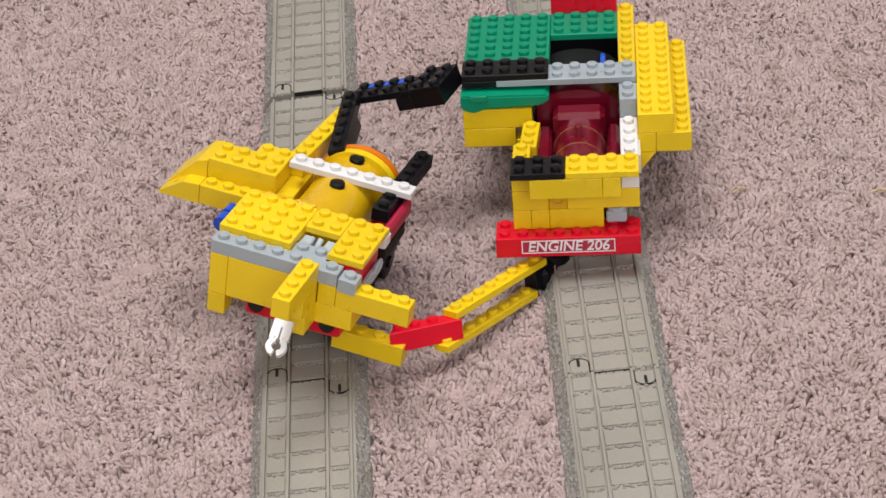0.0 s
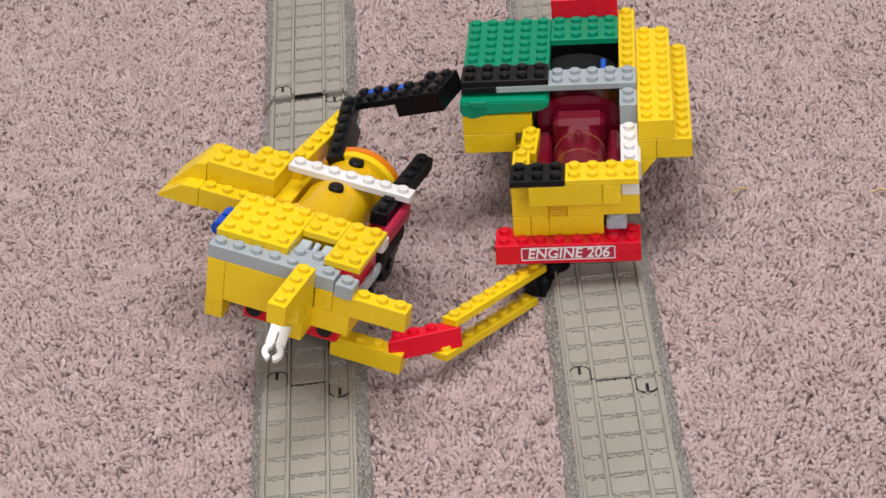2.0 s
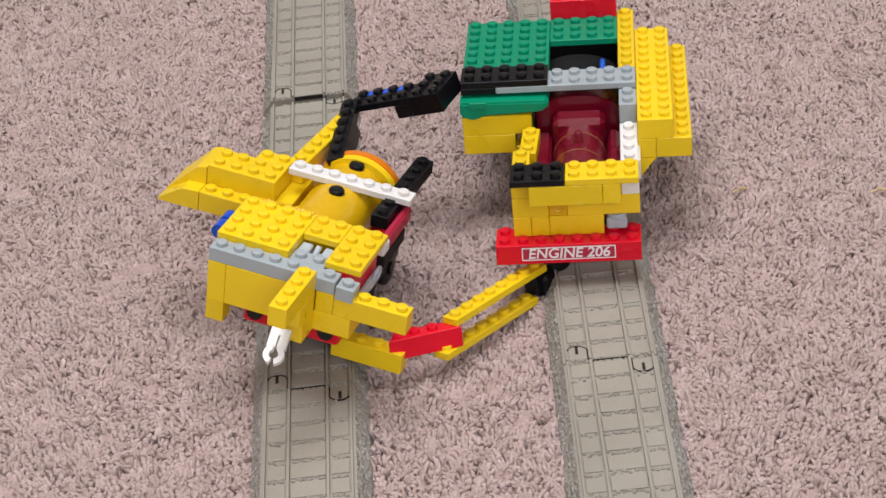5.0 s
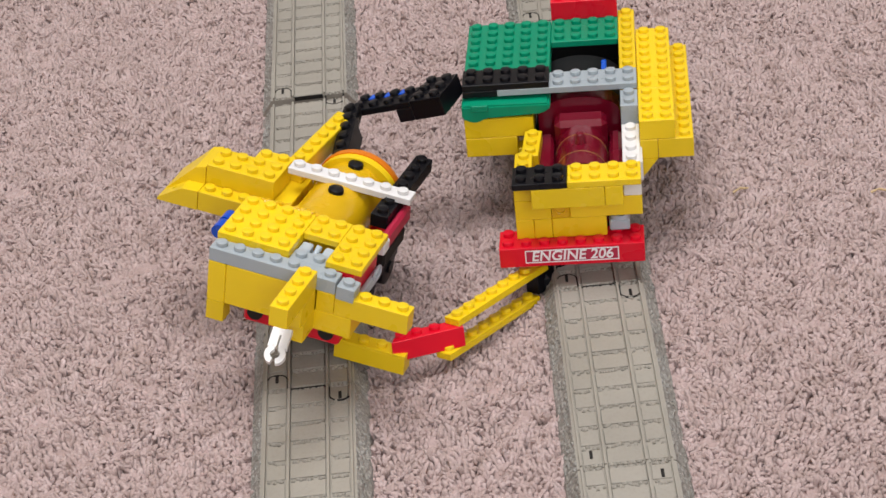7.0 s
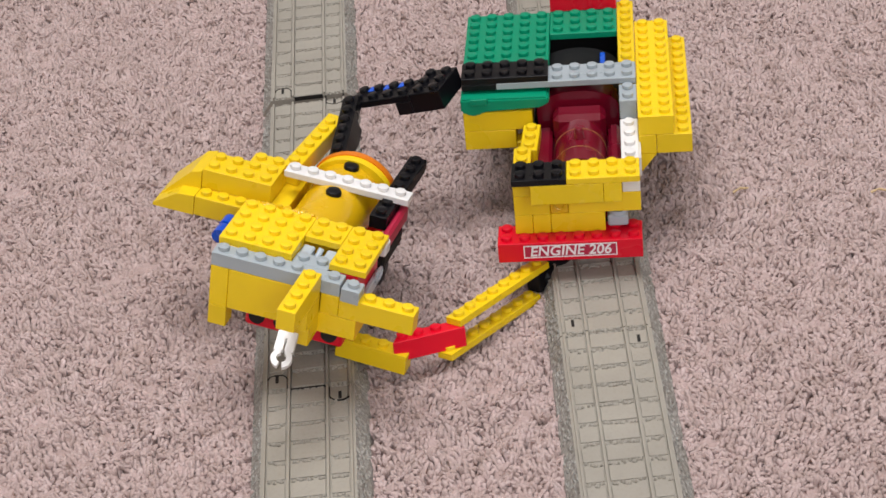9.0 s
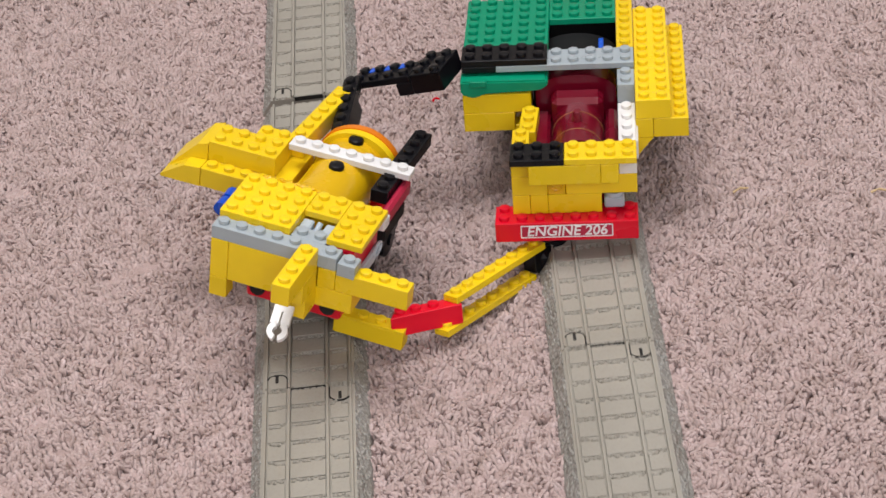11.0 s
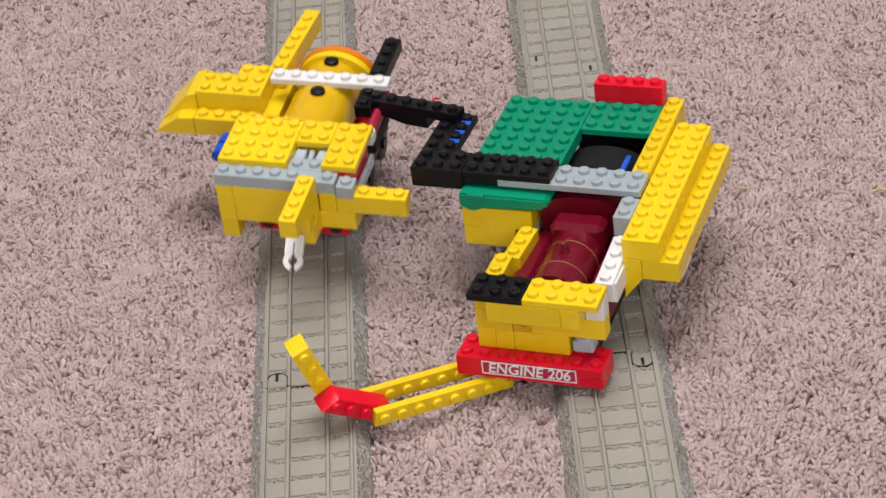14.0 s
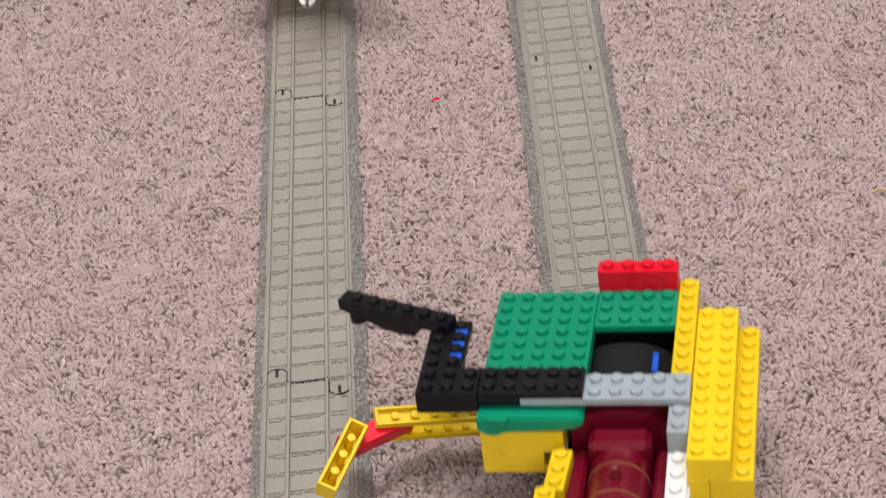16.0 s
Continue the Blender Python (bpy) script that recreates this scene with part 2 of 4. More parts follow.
def pile():
    """The yarn ends of the carpet: short tufts that stand in bunches and lean into them."""
    rng = np.random.default_rng(11)
    x0, x1, y0, y1, step = -0.27, 0.31, -0.17, 0.38, 0.00165
    nx, ny = int((x1 - x0) / step), int((y1 - y0) / step)
    gx, gy = np.meshgrid(x0 + np.arange(nx) * step, y0 + np.arange(ny) * step)
    bunch = noise_field(nx, ny, step, 0.0070, 23)
    fy, fx = np.gradient(bunch)
    drift = np.arctan2(noise_field(nx, ny, step, 0.02, 21), noise_field(nx, ny, step, 0.02, 22)).ravel()
    n = gx.size
    px, py = gx.ravel() + rng.uniform(-1, 1, n) * 0.0008, gy.ravel() + rng.uniform(-1, 1, n) * 0.0008
    keep = np.abs(px - 0.02) < 0.20 + (py + 0.19) * 0.19
    px, py, bunch, drift, fx, fy = px[keep], py[keep], bunch.ravel()[keep], drift[keep], fx.ravel()[keep], fy.ravel()[keep]
    n = px.size
    vx = fx * 0.75 + 0.22 * np.cos(drift) + rng.normal(0, 0.34, n)
    vy = fy * 0.75 + 0.22 * np.sin(drift) + rng.normal(0, 0.34, n)
    az, tilt = np.arctan2(vy, vx), np.clip(np.hypot(vx, vy), 0.02, 1.1)
    length = 0.0042 * (1 + 0.31 * np.clip(bunch, -2, 1.5) + rng.normal(0, 0.13, n))
    rad = 0.00116 * rng.uniform(0.7, 1.3, n)
    d = np.stack([np.cos(az), np.sin(az)], -1)
    side = np.stack([-d[:, 1], d[:, 0]], -1)
    twist = rng.uniform(0, 2 * np.pi, n)
    rings = ((0.0, 0.9, 0.5), (0.72, 1.05, 0.9), (1.02, 0.45, 1.15))
    co = np.empty((n, 3, 4, 3), np.float32)
    for k, (f, r, bend) in enumerate(rings):
        a = tilt * bend
        h, v = length * f * np.sin(a * 0.85), length * f * np.cos(a * 0.75)
        cx, cy, cz = px + d[:, 0] * h, py + d[:, 1] * h, v - 0.0034
        for q in range(4):
            t = twist + q * np.pi / 2 + k * 0.5
            flat = np.cos(a)
            co[:, k, q, 0] = cx + (side[:, 0] * np.cos(t) + d[:, 0] * np.sin(t) * flat) * rad * r
            co[:, k, q, 1] = cy + (side[:, 1] * np.cos(t) + d[:, 1] * np.sin(t) * flat) * rad * r
            co[:, k, q, 2] = cz - np.sin(t) * np.sin(a) * rad * r
    base = (np.arange(n, dtype=np.int32) * 12)[:, None]
    faces = [[k * 4 + q, k * 4 + (q + 1) % 4, k * 4 + 4 + (q + 1) % 4, k * 4 + 4 + q] for k in range(2) for q in range(4)] + [[8, 9, 10, 11]]
    quads = np.concatenate([base + np.array(f, np.int32)[None, :] for f in faces])
    me = bpy.data.meshes.new("carpet_pile")
    me.vertices.add(n * 12)
    me.vertices.foreach_set("co", co.ravel())
    me.loops.add(quads.size)
    me.loops.foreach_set("vertex_index", quads.ravel().astype(np.int32))
    me.polygons.add(len(quads))
    me.polygons.foreach_set("loop_start", np.arange(0, quads.size, 4, dtype=np.int32))
    me.update(calc_edges=True)
    me.shade_smooth()
    me.materials.append(PILE)
    ob = new("carpet_pile", me)
    ob.location.z = GROUND
    return tagged(ob, "pinkish beige curled carpet yarn ends", "carpet", kind="stuff")


def structure(name, boxes, mat, label, category):
    bm = bmesh.new()
    for b in boxes:
        box(bm, *b, 0)
    return tagged(new(name, mesh_of(bm, name, mat)), label, category, kind="structure")


carpet()
pile()
# room shell is out of view, added; beige walls keep bounce light low
structure("wall_west", [(-2.12, -2.0, -2.3, 2.7, -0.01, 2.5)], WALL, "unseen beige painted wall, added to close the room", "wall")
structure("wall_north", [(-2.12, 2.72, 2.7, 2.82, -0.01, 2.5)], WALL, "unseen beige painted wall, added to close the room", "wall")
structure("wall_east", [(2.6, 2.72, -2.3, 2.7, -0.01, 2.5)], WALL, "unseen beige painted wall, added to close the room", "wall")
structure("wall_south", [(-2.12, -0.75, -2.42, -2.3, -0.01, 2.5), (1.55, 2.72, -2.42, -2.3, -0.01, 2.5), (-0.75, 1.55, -2.42, -2.3, -0.01, 0.8), (-0.75, 1.55, -2.42, -2.3, 2.3, 2.5)], WALL, "unseen beige painted wall, added, with an opening for the front lamp", "wall")
structure("ceiling", [(-2.12, -0.75, -2.42, 2.82, 2.5, 2.6), (0.75, 2.72, -2.42, 2.82, 2.5, 2.6), (-0.75, 0.75, -2.42, -0.65, 2.5, 2.6), (-0.75, 0.75, 0.75, 2.82, 2.5, 2.6)], CEILING, "unseen white ceiling, added, with an opening for the overhead lamp", "ceiling")


# ---- the toy tracks ----
def track_piece(y0, y1, seed):
    """One straight length of track along y (metres); the joint line is at its ends."""
    rng = random.Random(seed)
    top = 0.0088
    thing = empty("toy_track", "straight tan plastic toy train track with moulded ballast flanks on carpet", "toy track", "lengths of toy track")
    thing.scale = (NEAR, NEAR, NEAR)
    g = 0.0003
    bm = bmesh.new()
    prism(bm, [(-0.0260, -0.0035), (0.0260, -0.0035), (0.0252, 0.0012), (0.0200, top), (-0.0200, top), (-0.0252, 0.0012)], y0 + g, y1 - g)
    bm.normal_update()
    for f in bm.faces:
        f.material_index = 1 if abs(f.normal.x) > 0.3 else 0
    ob = part("base", bm, [TRACK, BALLAST], thing, smooth=0)
    for x, wd in ((-0.0183, 0.00055), (0.0183, 0.00055), (-0.0083, 0.00065), (0.0083, 0.00065)):
        bm = bmesh.new()
        prism(bm, [(x - wd, top - 0.0002), (x + wd, top - 0.0002), (x + wd * 0.8, top + 0.0018), (x - wd * 0.8, top + 0.0018)], y0 + 0.0005, y1 - 0.0005)
        part("rail", bm, TRACK, thing, smooth=0)
    # sleepers and the stones moulded between them
    n = int(round((y1 - y0) / 0.0124))
    for k in range(n):
        y = y0 + (k + 0.5) * (y1 - y0) / n
        bm = bmesh.new()
        box(bm, -0.0073, 0.0073, y - 0.0046, y + 0.0046, top - 0.0002, top + 0.0008, 0.0002)
        part("sleeper", bm, TRACK, thing, smooth=0)
        bm = bmesh.new()
        for sx in (-1, 1):
            box(bm, *sorted((sx * 0.0095, sx * 0.0172)), y - 0.0044, y + 0.0044, top - 0.0002, top + 0.0006, 0.00015)
        part("sleeper_end", bm, TRACK, thing, smooth=0)
    bm = bmesh.new()
    for k in range(n + 1):
        y = y0 + k * (y1 - y0) / n
        for lo, hi, cnt in ((-0.0070, 0.0070, 9), (-0.0170, -0.0097, 4), (0.0097, 0.0170, 4)):
            for i in range(cnt):
                x = lo + (i + rng.uniform(0.2, 0.8)) * (hi - lo) / cnt
                yy = min(max(y + rng.uniform(-0.0012, 0.0012), y0 + 0.001), y1 - 0.001)
                r = rng.uniform(0.0007, 0.0013)
                made = bmesh.ops.create_icosphere(bm, subdivisions=1, radius=1.0)["verts"]
                for v in made:
                    v.co = Vector((x + v.co.x * r * rng.uniform(0.9, 1.3), yy + v.co.y * r * 0.75, top + v.co.z * 0.0013))
    tagged(part("ballast_infill", bm, TRACK, thing, smooth=0), kind="stuff")
    # stones on the flanks
    bm = bmesh.new()
    for sx in (-1, 1):
        for _ in range(int((y1 - y0) / 0.0012)):
            t = rng.random()
            x, z = 0.0201 + t * 0.0050, top - t * 0.0075
            y = rng.uniform(y0 + 0.001, y1 - 0.001)
            r = rng.uniform(0.0006, 0.0013)
            made = bmesh.ops.create_icosphere(bm, subdivisions=1, radius=r)["verts"]
            for v in made:
                v.co = Vector((sx * (x + v.co.x * 0.55), y + v.co.y * 1.2, z + v.co.z * 0.6))
    tagged(part("flank_ballast", bm, BALLAST, thing, smooth=0), kind="stuff")
    return thing


def coupling(thing, yj, x, way, arc=True):
    """The seam round a slotted coupling tab that reaches across the joint, as raised dark strips that paint the gap's
    shade.
    """
    top = 0.0088
    bm = bmesh.new()
    box(bm, x - 0.00065, x + 0.00065, *sorted((yj + way * 0.0054, yj + way * 0.0102)), top - 0.0012, top + 0.00095, 0)
    part("slot", bm, GAP_SHADE, thing, smooth=0)
    if arc:
        bm = bmesh.new()
        pts = [(x - 0.0047, 0.0012)] + [(x - 0.0047 * math.cos(a), 0.0068 + 0.0042 * math.sin(a)) for a in np.linspace(0, math.pi, 13)] + [(x + 0.0047, 0.0012)]
        for (xa, ya), (xb, yb) in zip(pts, pts[1:]):
            tube(bm, (xa, yj + way * ya, top + 0.0004), (xb, yj + way * yb, top + 0.0004), 0.00042, seg=6)
        part("tab_seam", bm, GAP_SHADE, thing, smooth=0)


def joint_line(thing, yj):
    # dark strip standing proud of the sleepers, for the shade in the joint
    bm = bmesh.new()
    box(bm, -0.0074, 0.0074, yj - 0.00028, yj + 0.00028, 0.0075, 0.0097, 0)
    part("joint_seam", bm, GAP_SHADE, thing, smooth=0)


# left line: joints 0.2455 m apart; right line: joints of full and half lengths
LEFT_RZ, RIGHT_RZ = -1.353, -2.28
left_far = track_piece(0.2425, 0.49, 1)
left_mid = track_piece(0.0, 0.2425, 2)
left_near = track_piece(-0.2425, 0.0, 3)
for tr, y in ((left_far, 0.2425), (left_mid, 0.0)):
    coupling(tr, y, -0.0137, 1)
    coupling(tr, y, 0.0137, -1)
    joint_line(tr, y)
right_line = [track_piece(a, b, 10 + k) for k, (a, b) in enumerate(((0.3755, 0.624), (0.2515, 0.3755), (0.0, 0.2515), (-0.124, 0.0), (-0.372, -0.124), (0.624, 0.872)))]
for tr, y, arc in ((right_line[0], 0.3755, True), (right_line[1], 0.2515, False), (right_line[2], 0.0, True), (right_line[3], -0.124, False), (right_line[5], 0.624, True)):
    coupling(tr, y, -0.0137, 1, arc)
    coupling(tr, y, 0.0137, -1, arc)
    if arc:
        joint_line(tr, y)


def wheelset(parent, x, y, z, r, mat=BLACK):
    for sx in (-1, 1):
        bm = bmesh.new()
        tube(bm, (x + sx * 0.0115, y, z), (x + sx * 0.0150, y, z), r, seg=28, bevel=0.0005)
        tube(bm, (x + sx * 0.0150, y, z), (x + sx * 0.0162, y, z), r * 0.35, seg=14)
        part("wheel", bm, mat, parent)
    bm = bmesh.new()
    tube(bm, (x - 0.012, y, z), (x + 0.012, y, z), 0.0016, seg=10)
    part("axle", bm, STEEL, parent)


# ---- the maroon engine ----
def maroon_engine():
    e = empty("toy_engine", "maroon toy locomotive armoured with yellow, green and grey stud bricks", "toy train", "battling toy engines")
    Y = YELLOW
    # side wall: upper double row, lower single row, inverted slope
    brick(e, 0, 0, -9.6, 2, 4, 3, Y)
    brick(e, 0, 32, -9.6, 2, 8, 3, Y)
    brick(e, 8, 0, -19.2, 2, 4, 3, Y, skip={(0, j) for j in range(4)})
    brick(e, 8, 32, -19.2, 2, 8, 3, Y, skip={(0, j) for j in range(8)})
    brick(e, 0, 0, -19.2, 1, 6, 3, Y, studded=False)
    brick(e, 0, 48, -19.2, 1, 6, 3, Y, studded=False)
    bm = bmesh.new()
    prism(bm, [(0.0002, -0.0192), (0.0079, -0.0192), (0.0004, -0.0288), (0.0002, -0.0288)], 0.0, 0.032)
    part("slope_brick", bm, Y, e, smooth=0)
    brick(e, 8, 5.5, -20.4, 2, 2, 0.36, WHITE, "plate", studded=False)
    # inner wall and bridge
    brick(e, -8, 48, -6.4, 1, 8, 3, Y)
    brick(e, -8, 48, -16, 1, 8, 3, Y, studded=False)
    brick(e, -8, 48, -25.6, 1, 8, 3, Y, studded=False)
    brick(e, -8, 16, -9.6, 1, 2, 3, GREY, label="light grey brick on the side wall")
    brick(e, -64, 32, 0, 8, 2, 1, GREY, "plate", label="long light grey bridge plate", skip={(i, j) for i in range(3) for j in range(2)})
    brick(e, -80, 32, 3.2, 5, 2, 1, BLACK, "plate")
    brick(e, -80, 32, 0, 2, 2, 1, BLACK, "plate", studded=False)
    w = brick(e, 0, 0, -9.6, 1, 4, 3, WHITE, label="white brick tilted down to the front")
    w.matrix_basis = pose(-0.008, -0.0160, -0.0120, 5)
    brick(e, -7, -14, -22.4, 1, 4, 3, WHITE, studded=False)
    # green roof
    brick(e, -80, 48, 0, 5, 7, 1, GREEN, "plate", label="dark green roof plate")
    brick(e, -40, 80, 0, 4, 3, 1, GREEN, "plate", label="dark green roof plate with a cut edge")
    bm = bmesh.new()
    box(bm, -0.0485, -0.040, 0.048, 0.081, -0.0030, 0.0005, 0.0003)
    part("cut_edge", bm, GREEN, e)
    brick(e, -40, 104, 3.2, 4, 1, 3, RED, label="red brick standing on the rear edge")
    brick(e, -40, 104, -6.4, 4, 1, 3, GREEN, studded=False)
    brick(e, -80, 56, -9.6, 4, 6, 3, GREEN, studded=False)
    # added black backing, so the gap under the roof plates stays dark
    bm = bmesh.new()
    box(bm, -0.0478, -0.0082, 0.0985, 0.1035, -0.030, -0.0005, 0.0005)
    part("rear_panel", bm, MATT_BLACK, e)
    # green lip, melted forward over the yellow box
    bm = bmesh.new()
    prism(bm, [(-0.0805, 0.0), (-0.0405, -0.0005), (-0.0395, -0.0030), (-0.0440, -0.0058), (-0.0700, -0.0068), (-0.0730, -0.0086), (-0.0765, -0.0086), (-0.0790, -0.0070), (-0.0805, -0.0066)], 0.0262, 0.0475)
    bmesh.ops.bevel(bm, geom=list(bm.edges), offset=0.0008, segments=2, affect="EDGES")
    lip = part("lip", bm, GREEN, e, "smooth green lip folded over the box")
    lip.matrix_basis = pose(0, 0, -0.0014)
    brick(e, -76, 24.2, -3.6, 1, 0.3, 1, GREEN, "clip", studded=False)
    # yellow box at the side
    brick(e, -80, 27, -18.4, 4, 3, 3, Y, studded=False)
    brick(e, -80, 27, -28, 3, 3, 3, Y, studded=False)
    brick(e, -56, 35, -28, 1, 2, 3, TAN, studded=False, label="pale tan brick inside the small opening")
    brick(e, -56, 27, -28, 1, 1, 1, Y, "plate")
    brick(e, -56, -16, -22.4, 1, 2, 3, Y)
    r = brick(e, 0, 0, 0, 1, 3, 3, Y)
    r.matrix_basis = pose(-0.0535, 0.0005, -0.0240, 0, 0, -3)
    # nose
    n = -64
    built = set(e.children)
    brick(e, n + 8, -32, -12.8, 3, 2, 1, BLACK, "plate")
    brick(e, n + 32, -32, -12.8, 4, 2, 1, Y, "plate")
    brick(e, n + 16, -32, -22.4, 4, 2, 3, Y, studded=False)
    brick(e, n + 48, -32, -22.4, 1, 2, 3, Y, studded=False)
    brick(e, n + 56, -24, -22.4, 1, 1, 3, WHITE, studded=False)
    brick(e, n + 8, -24, -22.4, 1, 1, 3, Y, studded=False)
    brick(e, n + 8, -24, -32, 2, 1, 3, Y, studded=False)
    brick(e, n + 32, -24, -32, 4, 1, 3, Y, studded=False)
    bm = bmesh.new()
    box(bm, -0.0399, -0.0321, -0.0237, -0.0165, -0.0319, -0.0225, 0.0003)
    for a in range(12):
        t0, t1 = a * math.pi / 6, (a + 1) * math.pi / 6
        tube(bm, (-0.0360 + 0.0024 * math.cos(t0), -0.0238, -0.0272 + 0.0024 * math.sin(t0)), (-0.0360 + 0.0024 * math.cos(t1), -0.0238, -0.0272 + 0.0024 * math.sin(t1)), 0.0006, seg=6)
    part("amber_brick", bm, AMBER, e, "clear amber brick with a round recess")
    brick(e, n + 8, -24, -41.6, 1, 1, 3, Y, studded=False)
    brick(e, n + 16, -24, -41.6, 1, 1, 3, Y, studded=False)
    brick(e, n + 24, -24, -41.6, 3, 1, 3, Y, studded=False)
    bm = bmesh.new()
    tube(bm, (-0.0105, -0.020, -0.0345), (-0.0105, -0.020, -0.0325), 0.004, seg=16)
    box(bm, -0.0150, -0.0060, -0.0235, -0.0150, -0.0400, -0.0345, 0.0008)
    part("clip", bm, CLEAR_BLUE, e, "pale grey clip")
    brick(e, n, -32, -51.2, 8, 2, 3, RED, label="red buffer-beam brick with a white engine label")
    # label
    bm = bmesh.new()
    box(bm, -0.0526, -0.0114, -0.0321, -0.0318, -0.0492, -0.0428, 0)
    part("label_panel", bm, LABEL_RED, e, smooth=0)
    bm = bmesh.new()
    for b in ((-0.0526, -0.0114, -0.0433, -0.0428), (-0.0526, -0.0114, -0.0492, -0.0487), (-0.0526, -0.0521, -0.0492, -0.0428), (-0.0119, -0.0114, -0.0492, -0.0428)):
        box(bm, b[0], b[1], -0.03225, -0.0319, b[2], b[3], 0)
    part("label_frame", bm, PAPER, e, smooth=0)
    cu = bpy.data.curves.new("lettering", "FONT")
    cu.body, cu.size, cu.extrude, cu.align_x, cu.align_y, cu.shear = "ENGINE 206", 0.0069, 0.0001, "CENTER", "CENTER", 0.15
    cu.offset = 0.00012
    tmp = bpy.data.objects.new("lettering", cu)
    scene.collection.objects.link(tmp)
    bpy.context.view_layer.update()
    me = bpy.data.meshes.new_from_object(tmp.evaluated_get(bpy.context.evaluated_depsgraph_get()))
    bpy.data.objects.remove(tmp)
    me.materials.clear()
    me.materials.append(PAPER)
    t = new("lettering", me)
    t.parent = e
    t.matrix_basis = pose(-0.0320, -0.0323, -0.0460, 90)
    t.scale = (0.98, 1.0, 1.0)
    for ob in set(e.children) - built:
        ob.matrix_basis = pose(0, -0.0070, 0.0022) @ ob.matrix_basis
    # the locomotive itself
    bm = bmesh.new()
    tube(bm, (-0.0265, -0.015, -0.023), (-0.0265, 0.030, -0.023), 0.0118, seg=40, bevel=0.0012)
    part("boiler", bm, MAROON, e, "glossy maroon boiler")
    for y in (-0.004, 0.012):
        bm = bmesh.new()
        tube(bm, (-0.0265, y, -0.023), (-0.0265, y + 0.0004, -0.023), 0.01190, seg=40)
        part("boiler_band", bm, GOLD, e)
    bm = bmesh.new()
    tube(bm, (-0.0265, 0.004, -0.013), (-0.0265, 0.004, -0.0062), 0.0027, 0.0019, seg=18, bevel=0.0012)
    part("dome", bm, MAROON, e)
    bm = bmesh.new()
    box(bm, -0.0385, -0.0145, 0.0205, 0.033, -0.036, -0.0095, 0.0025)
    part("firebox", bm, MAROON, e)
    bm = bmesh.new()
    box(bm, -0.0478, -0.0062, -0.020, 0.034, -0.040, -0.027, 0.001)
    box(bm, -0.0478, -0.0392, -0.014, 0.032, -0.036, -0.020, 0.0015)
    box(bm, -0.0138, -0.0083, -0.014, 0.032, -0.036, -0.020, 0.0015)
    part("footplate", bm, MAROON, e)
    bm = bmesh.new()
    prism(bm, [(-0.046, -0.036), (-0.0085, -0.036), (-0.0085, -0.012)] + [(-0.02725 + 0.01875 * math.cos(a), -0.012 + 0.0085 * math.sin(a)) for a in np.linspace(0.05, math.pi - 0.05, 14)] + [(-0.046, -0.012)], 0.034, 0.046)
    part("cab", bm, MAROON, e)
    bm = bmesh.new()
    prism(bm, [(-0.02725 + 0.0195 * math.cos(a), -0.014 + 0.0105 * math.sin(a)) for a in np.linspace(0, math.pi, 18)], 0.044, 0.078)
    part("roof", bm, MATT_BLACK, e)
    bm = bmesh.new()
    box(bm, -0.0475, -0.0083, 0.046, 0.103, -0.040, -0.0165, 0.0008)
    part("bunker", bm, MATT_BLACK, e)
    bm = bmesh.new()
    box(bm, -0.0165, -0.0140, 0.058, 0.070, -0.012, -0.0025, 0.0004)
    part("blue_piece", bm, BLUE_PEG_GLINT, e, "bright blue peg")
    bm = bmesh.new()
    box(bm, -0.049, -0.006, 0.034, 0.104, -0.046, -0.024, 0.001)
    box(bm, -0.045, -0.010, -0.014, 0.104, -0.051, -0.040, 0.001)
    part("chassis", bm, BLACK, e)
    for y, r in ((-0.004, 0.0085), (0.030, 0.0085), (0.085, 0.0085)):
        wheelset(e, -0.0265, y, -0.0555 + r + y * 0.06, r)
    # upper arm: a swivelling black block with a strip, and a long stick on it
    a = part("arm_block", bmesh.new(), BLACK, e)
    bm = bmesh.new()
    box(bm, -0.0239, -0.0001, -0.0119, 0.0039, -0.0032, 0.0064)
    box(bm, -0.0239, -0.0081, 0.0040, 0.0119, -0.0032, 0.0031)
    box(bm, -0.0239, -0.0081, 0.0041, 0.036, 0.0032, 0.0064)
    studs(bm, [-0.020, -0.012, -0.004], [-0.008, 0.0], 0.0064)
    studs(bm, [-0.020, -0.012], [0.008, 0.016, 0.024, 0.032], 0.0064)
    tube(bm, (-0.0002, 0.0, 0.0015), (0.0035, 0.0, 0.0015), 0.0022, seg=12)
    bm.to_mesh(a.data)
    bm.free()
    a["label"] = "black hinged arm of stud plates"
    # blue reflections on the arm, put in as small coloured blocks
    bm = bmesh.new()
    for x, y in ((-0.0114, 0.0121), (-0.0116, 0.0199), (-0.0113, 0.0281)):
        box(bm, x - 0.0024, x + 0.0024, y - 0.0015, y + 0.0015, 0.0060, 0.00685, 0.0002)
    part("blue_inlay", bm, BLUE_PEG_GLINT, a, "blue glints between the studs, put in as coloured bits")
    st = part("arm_stick", bmesh.new(), BLACK, a)
    bm = bmesh.new()
    prism(bm, [(-0.004, 0.0), (-0.004, 0.0048), (0.047, 0.0048), (0.047, 0.0), (0.0245, -0.0052), (0.012, -0.0052), (0.012, 0.0)], -0.004, 0.004)
    bmesh.ops.bevel(bm, geom=list(bm.edges), offset=0.0003, segments=1, affect="EDGES")
    studs(bm, [k * 0.008 for k in range(6)], [0.0], 0.0048)
    tube(bm, (0.0405, 0, 0.0), (0.0405, 0, -0.006), 0.0036, seg=14)
    bm.to_mesh(st.data)
    bm.free()
